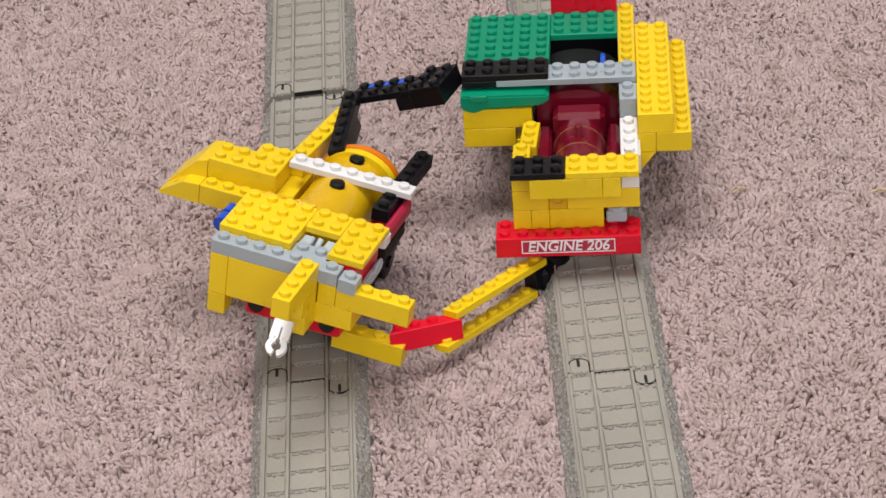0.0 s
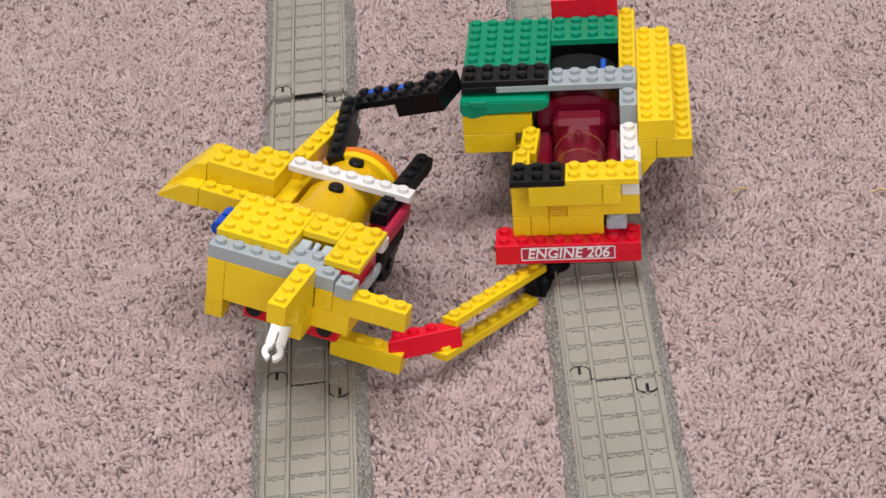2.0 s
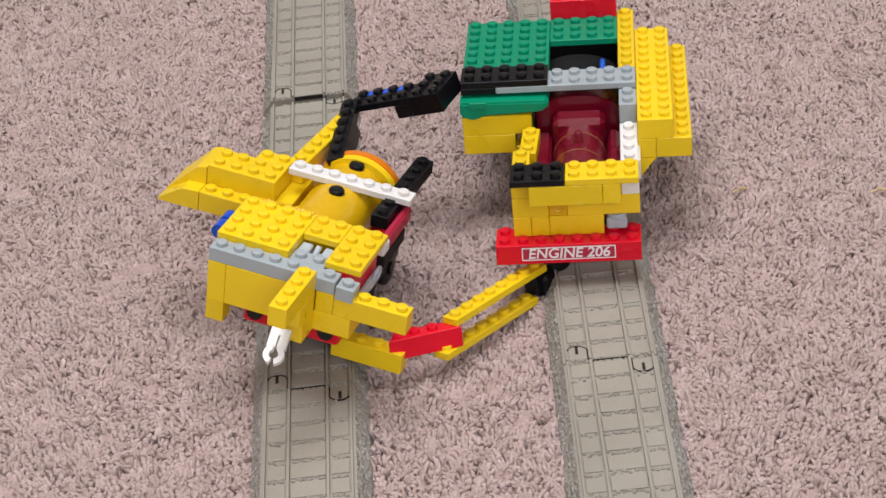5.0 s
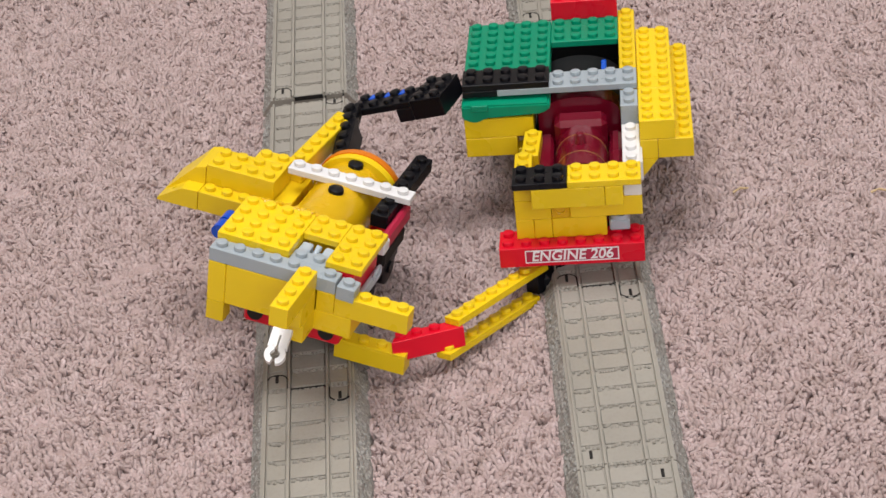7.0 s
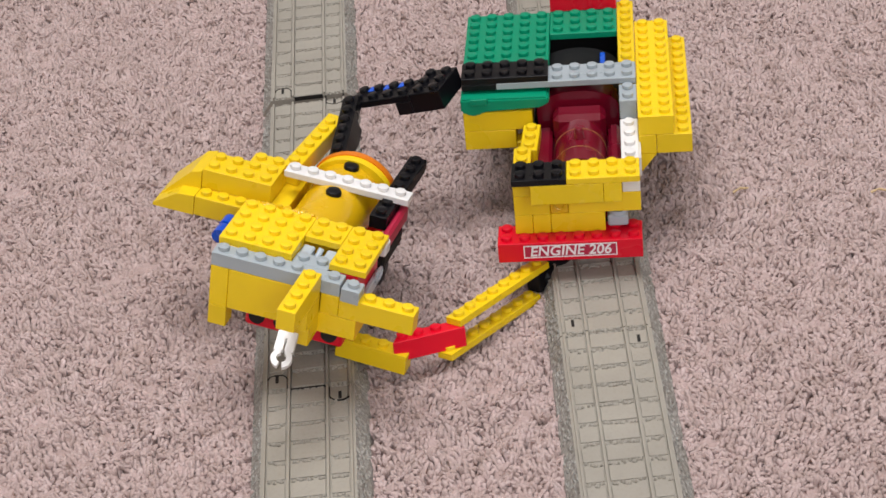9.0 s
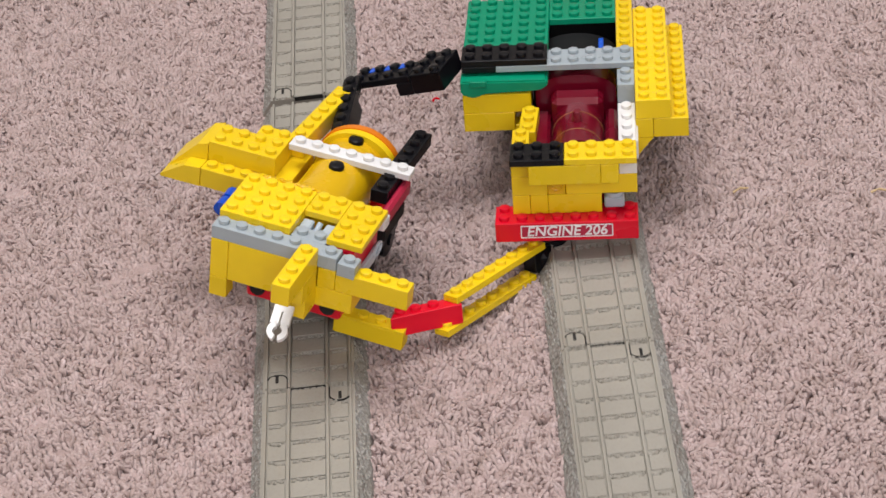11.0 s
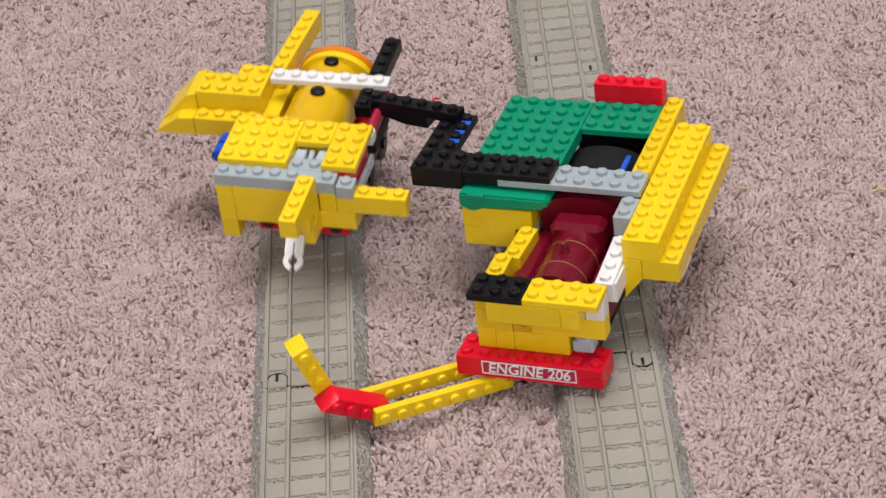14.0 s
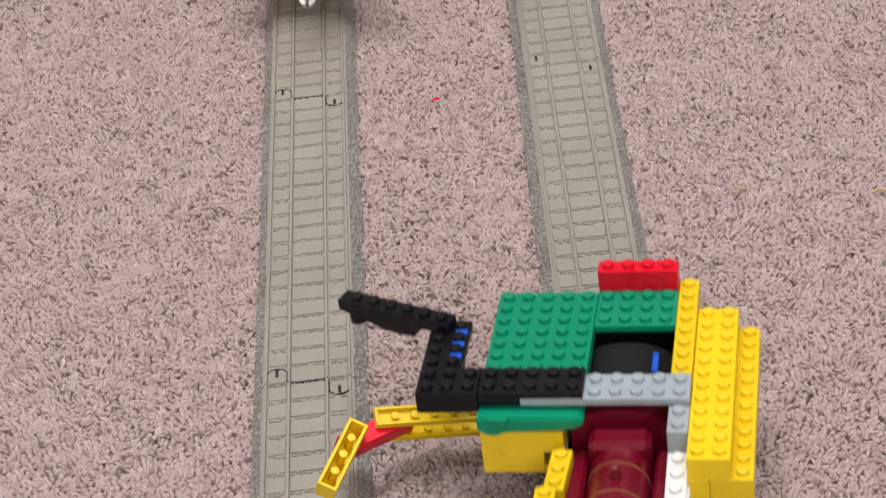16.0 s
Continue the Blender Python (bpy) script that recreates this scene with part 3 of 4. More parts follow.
    # lower arm: two long bars, a red joint brick and a short end brick
    lo = part("lower_arm", bmesh.new(), BLACK, e, "hinged arm of yellow bars with a red joint")
    bm = bmesh.new()
    box(bm, 0.0562, 0.0725, 0.0004, 0.0076, -0.0094, -0.0002)
    box(bm, 0.060, 0.0760, -0.0020, 0.0100, -0.0130, -0.0015, 0.002)
    tube(bm, (0.0745, 0.004, -0.0145), (0.0745, 0.004, 0.0010), 0.0072, seg=20)
    bm.to_mesh(lo.data)
    bm.free()
    hollow_bar(lo, 8, 0, 0, Y, "upper_bar")
    hollow_bar(lo, 8, -8, -12.8, Y, "lower_bar")
    red = part("red_joint", bmesh.new(), RED, lo, "red hinge brick")
    bm = bmesh.new()
    prism(bm, [(0.006, -0.004), (0.006, 0.004), (-0.022, 0.004), (-0.0265, -0.004)], -0.0095, -0.0001, "z")
    bmesh.ops.bevel(bm, geom=list(bm.edges), offset=0.0003, segments=1, affect="EDGES")
    studs(bm, [-0.006, -0.014, -0.021], [0.0], -0.0001)
    bm.to_mesh(red.data)
    bm.free()
    end = part("end_bar", bmesh.new(), Y, lo)
    bm = bmesh.new()
    x0, x1, t, z0, z1 = -0.028, 0.004, 0.0013, -0.0192, -0.0097
    box(bm, x0, x1, -0.004, 0.004, z1 - 0.0011, z1, 0.0002)
    for b in ((x0, x1, -0.004, -0.004 + t), (x0, x1, 0.004 - t, 0.004), (x0, x0 + t, -0.004 + t, 0.004 - t), (x1 - t, x1, -0.004 + t, 0.004 - t)):
        box(bm, *b, z0, z1 - 0.0011, 0.0002)
    for k in range(1, 4):
        tube(bm, (x0 + k * S, 0, z1 - 0.001), (x0 + k * S, 0, z0), 0.0016, seg=12)
    studs(bm, [x0 + 0.004, x0 + 0.012, x0 + 0.020], [0.0], z1)
    bm.to_mesh(end.data)
    bm.free()
    for ob in (a, st, lo, red, end):
        ob.data.materials.clear()
        ob.data.materials.append({"red_joint": RED, "end_bar": Y}.get(ob.name, BLACK))
        ob.data.shade_smooth()
        ob.data.set_sharp_from_angle(angle=radians(35))
    return e, a, st, lo, red, end


# ---- the yellow engine ----
def yellow_engine():
    e = empty("toy_engine", "yellow toy locomotive armoured with yellow and grey stud bricks", "toy train", "battling toy engines")
    Y = YELLOW
    # front wall
    brick(e, 0, 0, -6.4, 7, 1, 2, GREY, "plate", skip={(5, 0)}, label="light grey plate along the front")
    g = brick(e, 0, 0, 0, 1, 1, 2, GREY, "plate", label="light grey plate sitting slightly loose")
    g.matrix_basis = pose(0.0562, -0.0004, -0.0078, 0, 2, 0)
    brick(e, 32, 8, -6.4, 2, 1, 2, GREY, "plate")
    brick(e, 0, 0, -25.6, 1, 2, 6, Y, studded=False)
    brick(e, 0, 0, -35.2, 1, 1, 3, Y, studded=False)
    brick(e, 8, 0, -25.6, 4, 2, 6, Y, studded=False)
    brick(e, 48, 0, -16, 1, 2, 3, Y, studded=False)
    brick(e, 40, 0, -25.6, 3, 2, 3, Y, studded=False)
    brick(e, 56, 0, -16, 4, 1, 3, Y, skip={(0, 0)})
    # beam that juts out
    brick(e, 40, -32, -6.4, 1, 4, 3, Y)
    brick(e, 40, -16, -16, 1, 2, 3, Y, studded=False)
    brick(e, 40, -12, -25.6, 1, 2, 3, Y, studded=False)
    # white clip below it
    bm = bmesh.new()
    for a0, a1 in ((20, 165), (195, 340)):
        ang = [radians(90 + v) for v in np.linspace(a0, a1, 9)]
        out = [(0.0044 * math.cos(a), 0.0044 * math.sin(a)) for a in ang] + [(0.0020 * math.cos(a), 0.0020 * math.sin(a)) for a in reversed(ang)]
        prism(bm, out, -0.0012, 0.0012, "z")
    box(bm, -0.0041, -0.0003, 0.0030, 0.0090, -0.0012, 0.0012, 0.0002)
    box(bm, 0.0003, 0.0041, 0.0030, 0.0090, -0.0012, 0.0012, 0.0002)
    box(bm, -0.0041, 0.0041, 0.0085, 0.0120, -0.0012, 0.0012, 0.0002)
    c = part("clip", bm, WHITE, e, "white plastic clip with a split ring")
    c.matrix_basis = pose(0.0422, -0.0270, -0.0235, 30, 0, 6)
    # top plates
    brick(e, 0, 8, 0, 4, 4, 1, Y, "plate")
    brick(e, 48, 8, 0, 2, 4, 1, Y, "plate")
    brick(e, 32, 24, 0, 2, 2, 1, Y, "plate")
    brick(e, 0, 8, -9.6, 4, 4, 3, Y, studded=False)
    brick(e, 32, 30, -9.6, 2, 1, 3, Y, studded=False)
    bm = bmesh.new()
    box(bm, 0.0322, 0.0372, 0.0163, 0.0238, -0.0064, -0.0006, 0.0006)
    box(bm, 0.0425, 0.0477, 0.0163, 0.0238, -0.0064, -0.0006, 0.0006)
    box(bm, 0.0322, 0.0477, 0.0163, 0.0238, -0.0085, -0.0040, 0.0006)
    tube(bm, (0.0395, 0.0180, -0.0035), (0.0402, 0.0222, -0.0003), 0.0013, seg=12)
    part("latch", bm, CLEAR_BLUE, e, "pale grey latch in the recess")
    for k in range(2):
        bm = bmesh.new()
        tube(bm, (-0.0030, 0.0165 + k * 0.0075, -0.0030), (-0.0030, 0.0235 + k * 0.0075, -0.0030), 0.0032, seg=18, bevel=0.0008)
        part("blue_peg", bm, BLUE, e, "blue round peg")
    bm = bmesh.new()
    box(bm, -0.0030, 0.0002, 0.012, 0.036, -0.0130, -0.0095, 0.0004)
    part("side_plate", bm, Y, e)
    # melted bead along the rear edge of the plates
    rng = random.Random(8)
    bm = bmesh.new()
    for k in range(22):
        x = 0.007 + k * 0.0012
        tube(bm, (x, 0.0402 + rng.uniform(-0.0008, 0.0008), 0.0005), (x, 0.0402 + rng.uniform(-0.0008, 0.0008), 0.0032 + rng.uniform(0, 0.0012)), 0.0011, seg=8, bevel=0.0004)
    part("glue_bead", bm, AMBER, e, "uneven amber bead of glue")
    # wedge and bricks at the side
    brick(e, -28, 60, -9.6, 4, 2, 3, Y)
    brick(e, -12, 76, -9.6, 2, 1, 3, Y)
    brick(e, -28, 52, -19.2, 4, 1, 3, Y)
    brick(e, -28, 60, -19.2, 4, 3, 3, Y, studded=False)
    bm = bmesh.new()
    prism(bm, [(-0.0281, -0.0192), (-0.0281, -0.0015), (-0.0330, -0.0030), (-0.0470, -0.0178), (-0.0470, -0.0192)], 0.060, 0.080)
    prism(bm, [(-0.0281, -0.0192), (-0.0281, -0.0098), (-0.0360, -0.0105), (-0.0470, -0.0180), (-0.0470, -0.0192)], 0.052, 0.0599)
    part("wedge", bm, Y, e, smooth=0)
    brick(e, 4, 40, -25.6, 1, 6, 5, Y, studded=False)
    # rising bar with a rounded end
    bm = bmesh.new()
    prism(bm, [(0.0, -0.0096), (0.0525, -0.0096), (0.0525, 0.0002), (0.0, 0.0)], -0.004, 0.004)
    bmesh.ops.bevel(bm, geom=list(bm.edges), offset=0.0004, segments=1, affect="EDGES")
    studs(bm, [0.0045 + 0.008 * k for k in range(6)], [0.0], 0.0001)
    y = part("rising_bar", bm, Y, e)
    y.matrix_basis = pose(0.0055, 0.080, 0.0, 0, 0, 86)
    # white bar across, black bar beneath it
    brick(e, 6, 69.8, 0, 7.1, 1, 1, WHITE, "plate", label="long white plate laid across")
    k = brick(e, 0, 0, 0, 1, 7, 2, BLACK, "plate", label="black plate beside the boiler")
    k.matrix_basis = pose(0.0495, 0.0575, -0.0068, 0, 0, -1)
    # red box at the far side
    bm = bmesh.new()
    box(bm, 0.0578, 0.0615, 0.046, 0.078, -0.0115, -0.0035, 0.0012)
    part("side_box", bm, LABEL_RED, e, "dark red side box")
    bm = bmesh.new()
    box(bm, 0.0560, 0.0608, 0.048, 0.074, -0.0200, -0.0127, 0.0008)
    part("side_step", bm, MATT_BLACK, e)
    bm = bmesh.new()
    box(bm, 0.0500, 0.0605, 0.0085, 0.0385, -0.0135, -0.0004, 0.0006)
    part("side_plate", bm, RED, e, "red panel under the top plates")
    bm = bmesh.new()
    box(bm, 0.0607, 0.0640, 0.0360, 0.0430, -0.0060, -0.0006, 0.0006)
    part("light_plate", bm, WHITE, e)
    bm = bmesh.new()
    box(bm, 0.0607, 0.0630, 0.0060, 0.0360, -0.0175, -0.0120, 0.0006)
    for a in range(14):
        t0, t1 = a * math.pi / 7, (a + 1) * math.pi / 7
        tube(bm, (0.0632, 0.0320 + 0.0040 * math.cos(t0), -0.0120 + 0.0026 * math.sin(t0)), (0.0632, 0.0320 + 0.0040 * math.cos(t1), -0.0120 + 0.0026 * math.sin(t1)), 0.0007, seg=6)
    part("side_rod", bm, CLEAR_BLUE, e, "pale grey rod with an eye")
    # the locomotive
    bm = bmesh.new()
    tube(bm, (0.030, 0.041, -0.014), (0.030, 0.100, -0.014), 0.0155, seg=44)
    part("boiler", bm, AMBER, e, "yellow boiler")
    bm = bmesh.new()
    tube(bm, (0.031, 0.094, -0.016), (0.031, 0.098, -0.016), 0.0205, seg=48, bevel=0.0008)
    part("rim", bm, ORANGE, e, "orange-edged ring")
    bm = bmesh.new()
    tube(bm, (0.031, 0.090, -0.016), (0.031, 0.0958, -0.016), 0.0199, seg=48)
    part("ring_face", bm, YELLOW, e)
    for yy in (0.064, 0.088):
        bm = bmesh.new()
        tube(bm, (0.031, yy, 0.000), (0.031, yy, 0.0032), 0.0034, seg=20, bevel=0.0008)
        part("cap", bm, BLACK, e, "black round cap")
    bm = bmesh.new()
    box(bm, 0.012, 0.048, 0.040, 0.110, -0.034, -0.026, 0.001)
    part("footplate", bm, RED, e)
    # red buffer beam; raised dark discs paint the shade in its round sockets
    bm = bmesh.new()
    box(bm, 0.013, 0.056, 0.010, 0.018, -0.0385, -0.0262, 0.0012)
    part("buffer_beam", bm, RED, e)
    for x in (0.0185, 0.0295, 0.0400, 0.0505):
        bm = bmesh.new()
        tube(bm, (x, 0.0102, -0.0325), (x, 0.0088, -0.0325), 0.0034, seg=18)
        part("socket", bm, GAP_SHADE, e, "dark disc drawn for the shade in a round hole")
    bm = bmesh.new()
    box(bm, 0.018, 0.048, 0.034, 0.110, -0.052, -0.034, 0.001)
    part("chassis", bm, BLACK, e)
    for yy, r in ((0.046, 0.0085), (0.072, 0.0085), (0.098, 0.0085)):
        wheelset(e, 0.033, yy, -0.0605 + r, r)
    return e


ENGINE, ARM_BLOCK, ARM_STICK, LOWER_ARM, RED_JOINT, END_BAR = maroon_engine()
YELLOW_ENGINE = yellow_engine()


# ---- bits on the carpet ----
def crumb(name, label, x, y, length, rz, mat, r=0.0006):
    bm = bmesh.new()
    pts = [(-length / 2, 0, 0.0012), (-length * 0.1, length * 0.04, 0.0026), (length / 2, -length * 0.03, 0.0016)]
    for a, b in zip(pts, pts[1:]):
        tube(bm, a, b, r, r * 0.6, seg=7)
    ob = tagged(new(name, mesh_of(bm, name, mat, 40)), label, name.replace("_", " "))
    ob.matrix_basis = pose(x, y, GROUND + 0.0012, 0, 0, rz)
    return ob

crumb("straw_bit", "short dry straw lying on the carpet", 0.1430, 0.0581, 0.0085, 10, STRAW, 0.0007)
crumb("straw_bit", "short dry straw lying on the carpet", 0.2051, 0.0424, 0.0085, -5, STRAW, 0.0007)
crumb("red_crumb", "small red plastic crumb on the carpet", 0.0064, 0.1770, 0.0038, 12, RED, 0.0007)
crumb("white_scrap", "small white scrap on the carpet", -0.2351, 0.3568, 0.009, 20, WHITE, 0.002)


# ---- what moves ----
def motions():
    engine = [
        (0, pose(0.0933, 0.0318, 0.0758, -4.5, 1.8, -7.3)),
        (0.5, pose(0.0932, 0.0315, 0.0758, -4.4, 1.6, -7.3)),
        (1, pose(0.0932, 0.0312, 0.0757, -4.5, 1.8, -7.3)),
        (1.5, pose(0.0927, 0.0309, 0.0756, -4.3, 1.2, -7.7)),
        (2, pose(0.0926, 0.0263, 0.0759, -4.3, 1.7, -7.5)),
        (2.5, pose(0.0929, 0.0258, 0.0758, -4.5, 2.2, -7.1)),
        (3, pose(0.0937, 0.0276, 0.0749, -4.3, 2.3, -7.0)),
        (3.5, pose(0.0926, 0.0243, 0.0754, -4.6, 1.6, -7.6)),
        (4, pose(0.0927, 0.0257, 0.0759, -4.4, 1.8, -7.4)),
        (6.5, pose(0.0921, 0.0276, 0.0750, -4.8, 0.2, -7.2)),
        (7, pose(0.0932, 0.0276, 0.0748, -4.2, 0.5, -7.1)),
        (7.5, pose(0.0924, 0.0290, 0.0756, -5.1, 0.1, -7.4)),
        (8, pose(0.0934, 0.0262, 0.0748, -4.0, 1.0, -7.1)),
        (8.5, pose(0.0937, 0.0239, 0.0752, -3.3, 1.8, -7.1)),
        (9, pose(0.0932, 0.0308, 0.0751, -2.9, 1.0, -7.1)),
        (11.5, pose(0.0944, 0.0460, 0.0745, -3.5, 2.0, -7.5)),
        (12, pose(0.0935, 0.0401, 0.0752, -3.8, 1.9, -7.7)),
        (12.5, pose(0.0930, 0.0322, 0.0750, -3.9, 1.9, -7.7)),
        (13, pose(0.0922, 0.0222, 0.0752, -5.0, 1.9, -7.6)),
        (13.1, pose(0.0927, 0.0100, 0.0762, -3.5, 2.0, -7.2)),
        (13.2, pose(0.0927, -0.0058, 0.0772, -3.5, 2.7, -6.6)),
        (13.3, pose(0.0918, -0.0167, 0.0783, -3.6, 1.9, -6.7)),
        (13.4, pose(0.0894, -0.0217, 0.0792, -4.9, 0.6, -7.7)),
        (13.5, pose(0.0890, -0.0212, 0.0767, -9.0, 2.4, -11.2)),
        (13.7, pose(0.0823, -0.0533, 0.0763, -2.8, 1.4, -14.1)),
        (14, pose(0.0733, -0.0549, 0.0702, -1.5, -0.9, -23.0)),
        (14.5, pose(0.0768, -0.0559, 0.0702, -1.8, -1.3, -19.0)),
        (15, pose(0.0799, -0.0682, 0.0698, -1.1, -1.9, -13.8)),
        (15.5, pose(0.0796, -0.1269, 0.0699, -2.1, -0.9, -12.0)),
        (16, pose(0.0769, -0.1963, 0.0693, -2.3, -0.8, -12.3))]
    yellow = [
        (0, pose(-0.0942, -0.0448, 0.0899, -6.5, 11.1, -23.7)),
        (0.5, pose(-0.0943, -0.0453, 0.0898, -6.2, 11.1, -23.7)),
        (1, pose(-0.0943, -0.0455, 0.0897, -6.2, 11.2, -23.7)),
        (1.5, pose(-0.0944, -0.0461, 0.0894, -6.3, 11.4, -23.5)),
        (2, pose(-0.0955, -0.0470, 0.0893, -6.0, 10.8, -24.3)),
        (2.5, pose(-0.0961, -0.0483, 0.0893, -6.0, 10.1, -24.2)),
        (3, pose(-0.0958, -0.0486, 0.0892, -6.0, 10.1, -24.0)),
        (3.5, pose(-0.0969, -0.0499, 0.0895, -6.1, 9.7, -24.6)),
        (4, pose(-0.0949, -0.0487, 0.0891, -6.4, 11.1, -24.0)),
        (6.5, pose(-0.0960, -0.0489, 0.0888, -5.9, 9.9, -24.5)),
        (7, pose(-0.0951, -0.0494, 0.0892, -6.0, 10.7, -23.7)),
        (7.5, pose(-0.0955, -0.0500, 0.0886, -5.4, 9.7, -23.5)),
        (8, pose(-0.0955, -0.0497, 0.0892, -5.7, 10.3, -24.2)),
        (8.5, pose(-0.0951, -0.0497, 0.0892, -5.9, 10.4, -24.1)),
        (9, pose(-0.0942, -0.0523, 0.0887, -5.8, 11.1, -21.3)),
        (11.5, pose(-0.0944, -0.0309, 0.0893, -4.1, 10.6, -23.9)),
        (12, pose(-0.0953, -0.0338, 0.0894, -4.3, 10.0, -24.5)),
        (12.5, pose(-0.0971, -0.0383, 0.0898, -6.6, 7.4, -26.3)),
        (13, pose(-0.1034, -0.0390, 0.0865, -4.0, 2.4, -25.8)),
        (13.1, pose(-0.0971, -0.0360, 0.0798, -7.1, 1.1, -16.0)),
        (13.2, pose(-0.0966, -0.0267, 0.0794, -3.8, 0.9, -13.5)),
        (13.3, pose(-0.0951, -0.0143, 0.0811, -1.1, 4.0, -15.7)),
        (13.4, pose(-0.0945, 0.0030, 0.0794, -1.4, 7.6, -19.0)),
        (13.5, pose(-0.0924, 0.0070, 0.0788, -1.2, 6.5, -20.5)),
        (13.7, pose(-0.0940, 0.0012, 0.0793, 2.3, 1.8, -16.7)),
        (14, pose(-0.0971, 0.0296, 0.0748, 4.4, 2.4, -17.7)),
        (14.5, pose(-0.0945, 0.0715, 0.0771, 4.3, 3.2, -15.7)),
        (15, pose(-0.0924, 0.1205, 0.0798, 5.1, 3.8, -16.4)),
        (15.5, pose(-0.0892, 0.1966, 0.0761, 5.1, 3.9, -13.5)),
        (16, pose(-0.0877, 0.2690, 0.0761, 5.1, 3.9, -13.0))]
    lower = [
        (0, pose(-0.0793, -0.0816, -0.0537, -5.0, 4.4, 54.5)),
        (4, pose(-0.0793, -0.0816, -0.0537, -5.0, 4.4, 54.5)),
        (6.5, pose(-0.0803, -0.0790, -0.0534, -5.0, 4.4, 54.5)),
        (8, pose(-0.0808, -0.0782, -0.0532, -5.0, 4.4, 54.5)),
        (9, pose(-0.0793, -0.0816, -0.0537, -5.0, 4.4, 54.5)),
        (11.5, pose(-0.0793, -0.0816, -0.0537, -5.0, 4.4, 54.5)),
        (12, pose(-0.0793, -0.0816, -0.0537, -5.0, 4.4, 54.5)),
        (12.5, pose(-0.0829, -0.0716, -0.0530, -12.6, 5.7, 49.5)),
        (13, pose(-0.0879, -0.0632, -0.0510, -17.8, 8.9, 42.8)),
        (13.1, pose(-0.0990, -0.0755, -0.0600, 50.0, 2.0, 35.0)),
        (13.2, pose(-0.1090, -0.0880, -0.0690, 112.0, -4.4, 30.5)),
        (13.4, pose(-0.1030, -0.0845, -0.0715, 106.0, -6.0, 38.0)),
        (13.5, pose(-0.0974, -0.0845, -0.0717, 104.6, -6.9, 41.2)),
        (13.7, pose(-0.0965, -0.0600, -0.0640, 100.9, -2.0, 43.5)),
        (14, pose(-0.0912, -0.0715, -0.0539, 99.5, 5.5, 44.4)),
        (14.5, pose(-0.0985, -0.0650, -0.0545, 103.0, 5.0, 41.0)),
        (15, pose(-0.1097, -0.0533, -0.0482, 128.2, 7.3, 34.2)),
        (15.25, pose(-0.1125, -0.0250, -0.0420, 175.0, 10.5, 30.0)),
        (15.5, pose(-0.1146, 0.0037, -0.0358, -139.2, 13.3, 25.4)),
        (16, pose(-0.1250, 0.0668, -0.0328, -150.9, 11.7, 22.0))]
    right = [
        (0, pose(0.0489, -0.4440, GROUND, 0, 0, RIGHT_RZ)),
        (1, pose(0.0489, -0.4440, GROUND, 0, 0, RIGHT_RZ)),
        (1.5, pose(0.0489, -0.4445, GROUND, 0, 0, RIGHT_RZ)),
        (2, pose(0.0487, -0.4494, GROUND, 0, 0, RIGHT_RZ)),
        (2.5, pose(0.0486, -0.4511, GROUND, 0, 0, RIGHT_RZ)),
        (3, pose(0.0486, -0.4500, GROUND, 0, 0, RIGHT_RZ)),
        (3.5, pose(0.0485, -0.4528, GROUND, 0, 0, RIGHT_RZ)),
        (4, pose(0.0488, -0.4464, GROUND, 0, 0, RIGHT_RZ)),
        (4.2, pose(0.0488, -0.4462, GROUND, 0, 0, RIGHT_RZ)),
        (6.3, pose(0.0508, -0.3970, GROUND, 0, 0, RIGHT_RZ)),
        (6.5, pose(0.0510, -0.3916, GROUND, 0, 0, RIGHT_RZ)),
        (7, pose(0.0514, -0.3820, GROUND, 0, 0, RIGHT_RZ)),
        (7.5, pose(0.0522, -0.3623, GROUND, 0, 0, RIGHT_RZ)),
        (8, pose(0.0529, -0.3413, GROUND, 0, 0, RIGHT_RZ)),
        (8.5, pose(0.0539, -0.3164, GROUND, 0, 0, RIGHT_RZ)),
        (9, pose(0.0549, -0.2935, GROUND, 0, 0, RIGHT_RZ)),
        (9.2, pose(0.0552, -0.2846, GROUND, 0, 0, RIGHT_RZ)),
        (11.3, pose(0.0648, -0.0442, GROUND, 0, 0, RIGHT_RZ)),
        (11.5, pose(0.0648, -0.0447, GROUND, 0, 0, RIGHT_RZ)),
        (12, pose(0.0646, -0.0498, GROUND, 0, 0, RIGHT_RZ)),
        (12.5, pose(0.0643, -0.0578, GROUND, 0, 0, RIGHT_RZ)),
        (13, pose(0.0641, -0.0622, GROUND, 0, 0, RIGHT_RZ)),
        (13.5, pose(0.0641, -0.0627, GROUND, 0, 0, RIGHT_RZ)),
        (14, pose(0.0641, -0.0620, GROUND, 0, 0, RIGHT_RZ)),
        (16, pose(0.0641, -0.0617, GROUND, 0, 0, RIGHT_RZ))]
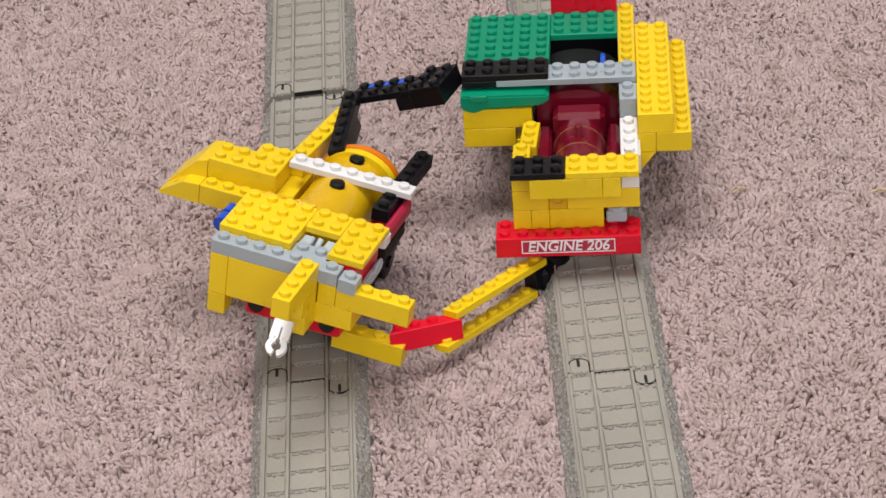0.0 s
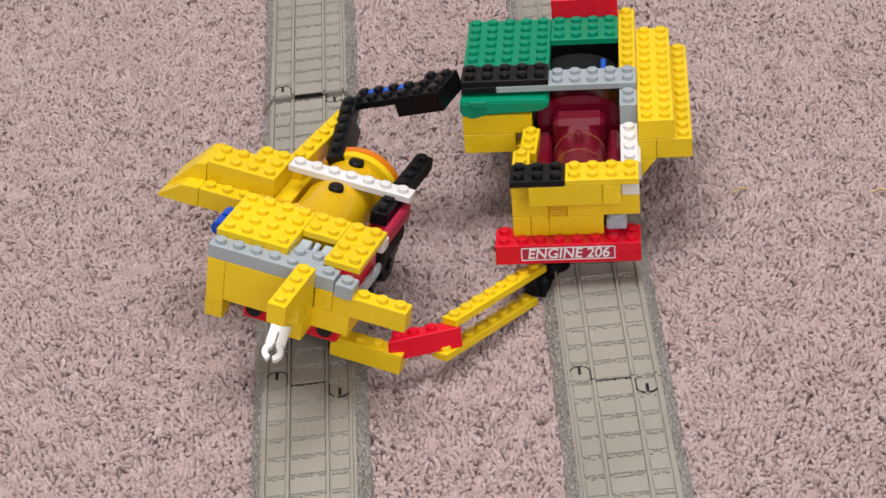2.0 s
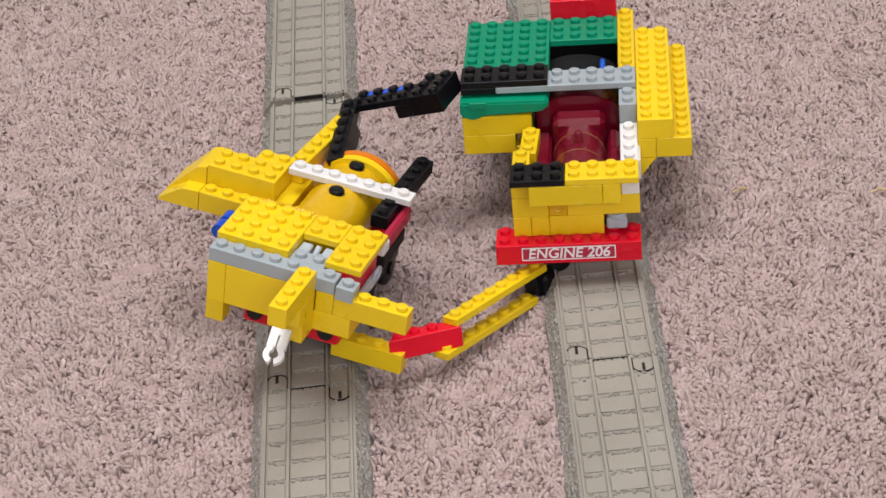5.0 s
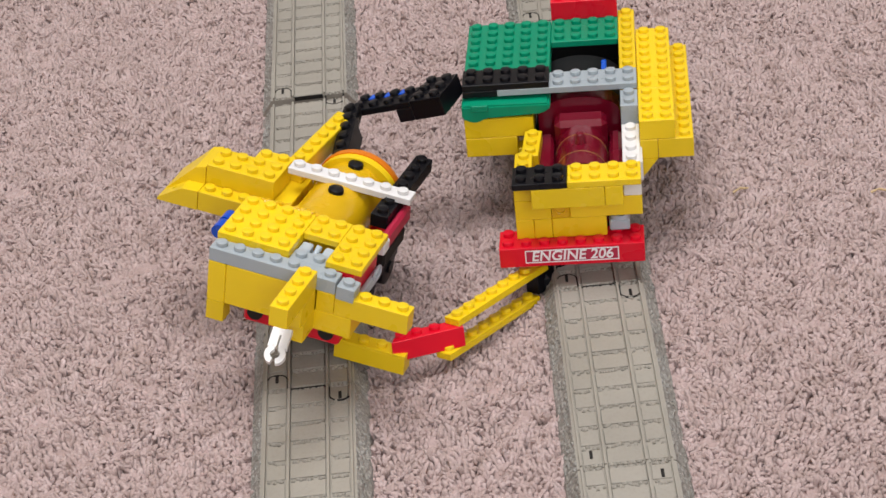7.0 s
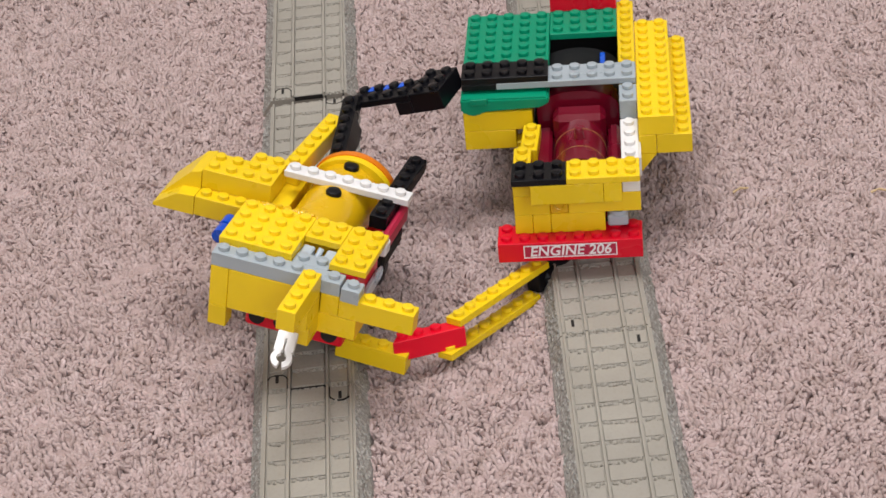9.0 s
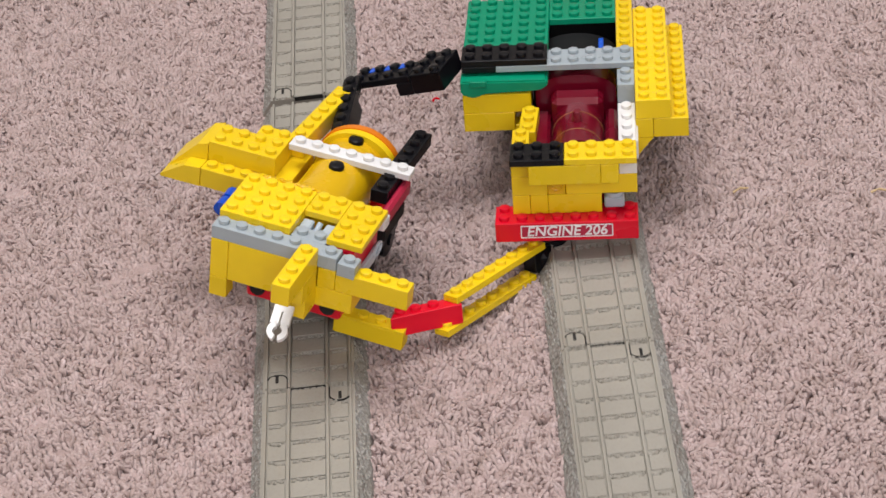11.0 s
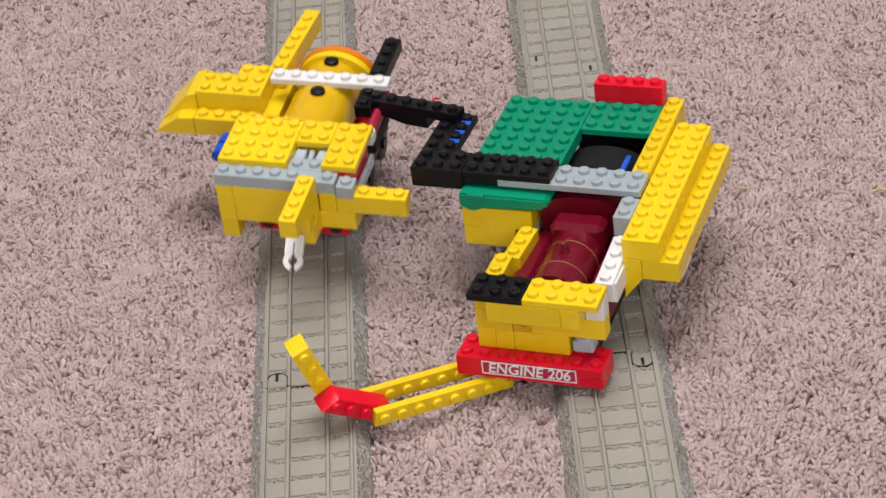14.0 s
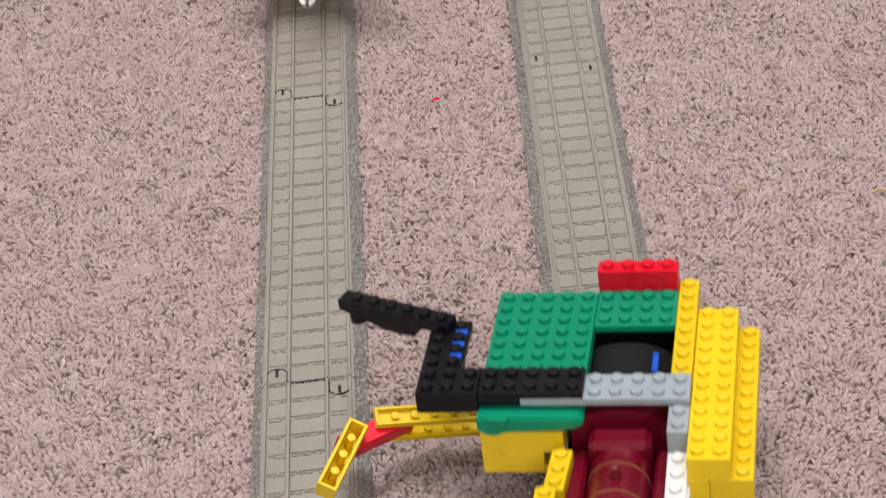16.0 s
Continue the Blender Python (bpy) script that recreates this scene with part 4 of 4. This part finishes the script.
    near = [
        (0, pose(-0.0644, -0.0535, GROUND, 0, 0, LEFT_RZ)),
        (1, pose(-0.0644, -0.0541, GROUND, 0, 0, LEFT_RZ)),
        (1.5, pose(-0.0644, -0.0553, GROUND, 0, 0, LEFT_RZ)),
        (2, pose(-0.0644, -0.0559, GROUND, 0, 0, LEFT_RZ)),
        (3.5, pose(-0.0644, -0.0560, GROUND, 0, 0, LEFT_RZ)),
        (4, pose(-0.0644, -0.0583, GROUND, 0, 0, LEFT_RZ)),
        (9, pose(-0.0644, -0.0582, GROUND, 0, 0, LEFT_RZ)),
        (13, pose(-0.0644, -0.0582, GROUND, 0, 0, LEFT_RZ)),
        (13.5, pose(-0.0644, -0.0576, GROUND, 0, 0, LEFT_RZ)),
        (14.5, pose(-0.0644, -0.0565, GROUND, 0, 0, LEFT_RZ)),
        (15, pose(-0.0644, -0.0553, GROUND, 0, 0, LEFT_RZ)),
        (15.5, pose(-0.0644, -0.0540, GROUND, 0, 0, LEFT_RZ)),
        (16, pose(-0.0644, -0.0540, GROUND, 0, 0, LEFT_RZ))]
    far = [
        (0, pose(-0.0644, -0.0483, GROUND, 0, 0, LEFT_RZ)),
        (1, pose(-0.0644, -0.0483, GROUND, 0, 0, LEFT_RZ)),
        (1.5, pose(-0.0644, -0.0501, GROUND, 0, 0, LEFT_RZ)),
        (2.5, pose(-0.0644, -0.0510, GROUND, 0, 0, LEFT_RZ)),
        (3.5, pose(-0.0644, -0.0510, GROUND, 0, 0, LEFT_RZ)),
        (4, pose(-0.0644, -0.0528, GROUND, 0, 0, LEFT_RZ)),
        (13, pose(-0.0644, -0.0528, GROUND, 0, 0, LEFT_RZ)),
        (16, pose(-0.0644, -0.0540, GROUND, 0, 0, LEFT_RZ))]
    walk(ENGINE, engine)
    walk(YELLOW_ENGINE, yellow)
    walk(LOWER_ARM, lower)
    for piece in right_line:
        walk(piece, right)
    walk(left_mid, near)
    walk(left_near, near)
    walk(left_far, far)
    hooked, free = pose(-0.0912, 0.043, 0.0, -15, 0, 72), pose(-0.080, 0.044, 0.0, 0, 0, 0)
    walk(ARM_BLOCK, [(0, hooked), (13.0, hooked), (13.1, pose(-0.0910, 0.043, 0, -12, 0, 66)), (13.2, pose(-0.089, 0.043, 0, -7, 0, 50)), (13.3, pose(-0.083, 0.042, 0, 0, 0, 30)), (13.4, pose(-0.081, 0.044, 0, 0, 0, 6)), (13.5, pose(-0.0805, 0.044, 0, 0, 0, 5)), (13.7, free), (16, free)])
    down, out = pose(-0.0255, 0.0330, 0.0040, 0, 7.5, 194), pose(-0.019, 0.031, 0.0066, 0, 0, 158)
    walk(ARM_STICK, [(0, down), (13.1, down), (13.2, pose(-0.021, 0.032, 0.005, 0, 12, 176)), (13.4, pose(-0.018, 0.031, 0.0068, 0, 1, 184)), (13.5, pose(-0.018, 0.031, 0.0072, 0, 1, 188)), (13.7, pose(-0.018, 0.031, 0.0066, 0, 2, 186)), (14.0, pose(-0.018, 0.031, 0.0066, 0, 0, 170)), (14.5, out), (16, out)])
    bent, loose = pose(-0.0012, 0.0056, 0, 0, 0, -34), pose(0.002, 0.004, 0, 0, 0, -30)
    walk(RED_JOINT, [(0, bent), (12, bent), (12.5, pose(-0.0010, 0.0054, 0, 0, 0, -31)), (13.0, pose(-0.0006, 0.0050, 0, 0, 0, -25)), (13.2, loose), (14.8, loose), (15.4, pose(0.002, 0.004, 0, 0, 0, -22)), (16, pose(0.002, 0.004, 0, 0, 0, -22))])
    tucked, swung = pose(-0.0210, 0.0145, 0.0042, 3.9, 14.0, -69), pose(-0.017, 0.015, 0, 0, 0, -66)
    walk(END_BAR, [(0, tucked), (12, tucked), (12.5, pose(-0.0225, 0.0111, 0.0059, 8.1, 16.2, -66.2)), (13.0, pose(-0.0228, 0.0091, 0.0062, 15, 13.3, -60)), (13.2, swung), (14.8, swung), (15.4, pose(-0.0184, 0.0122, 0, 0, 0, -58)), (16, pose(-0.0184, 0.0122, 0, 0, 0, -58))])



motions()
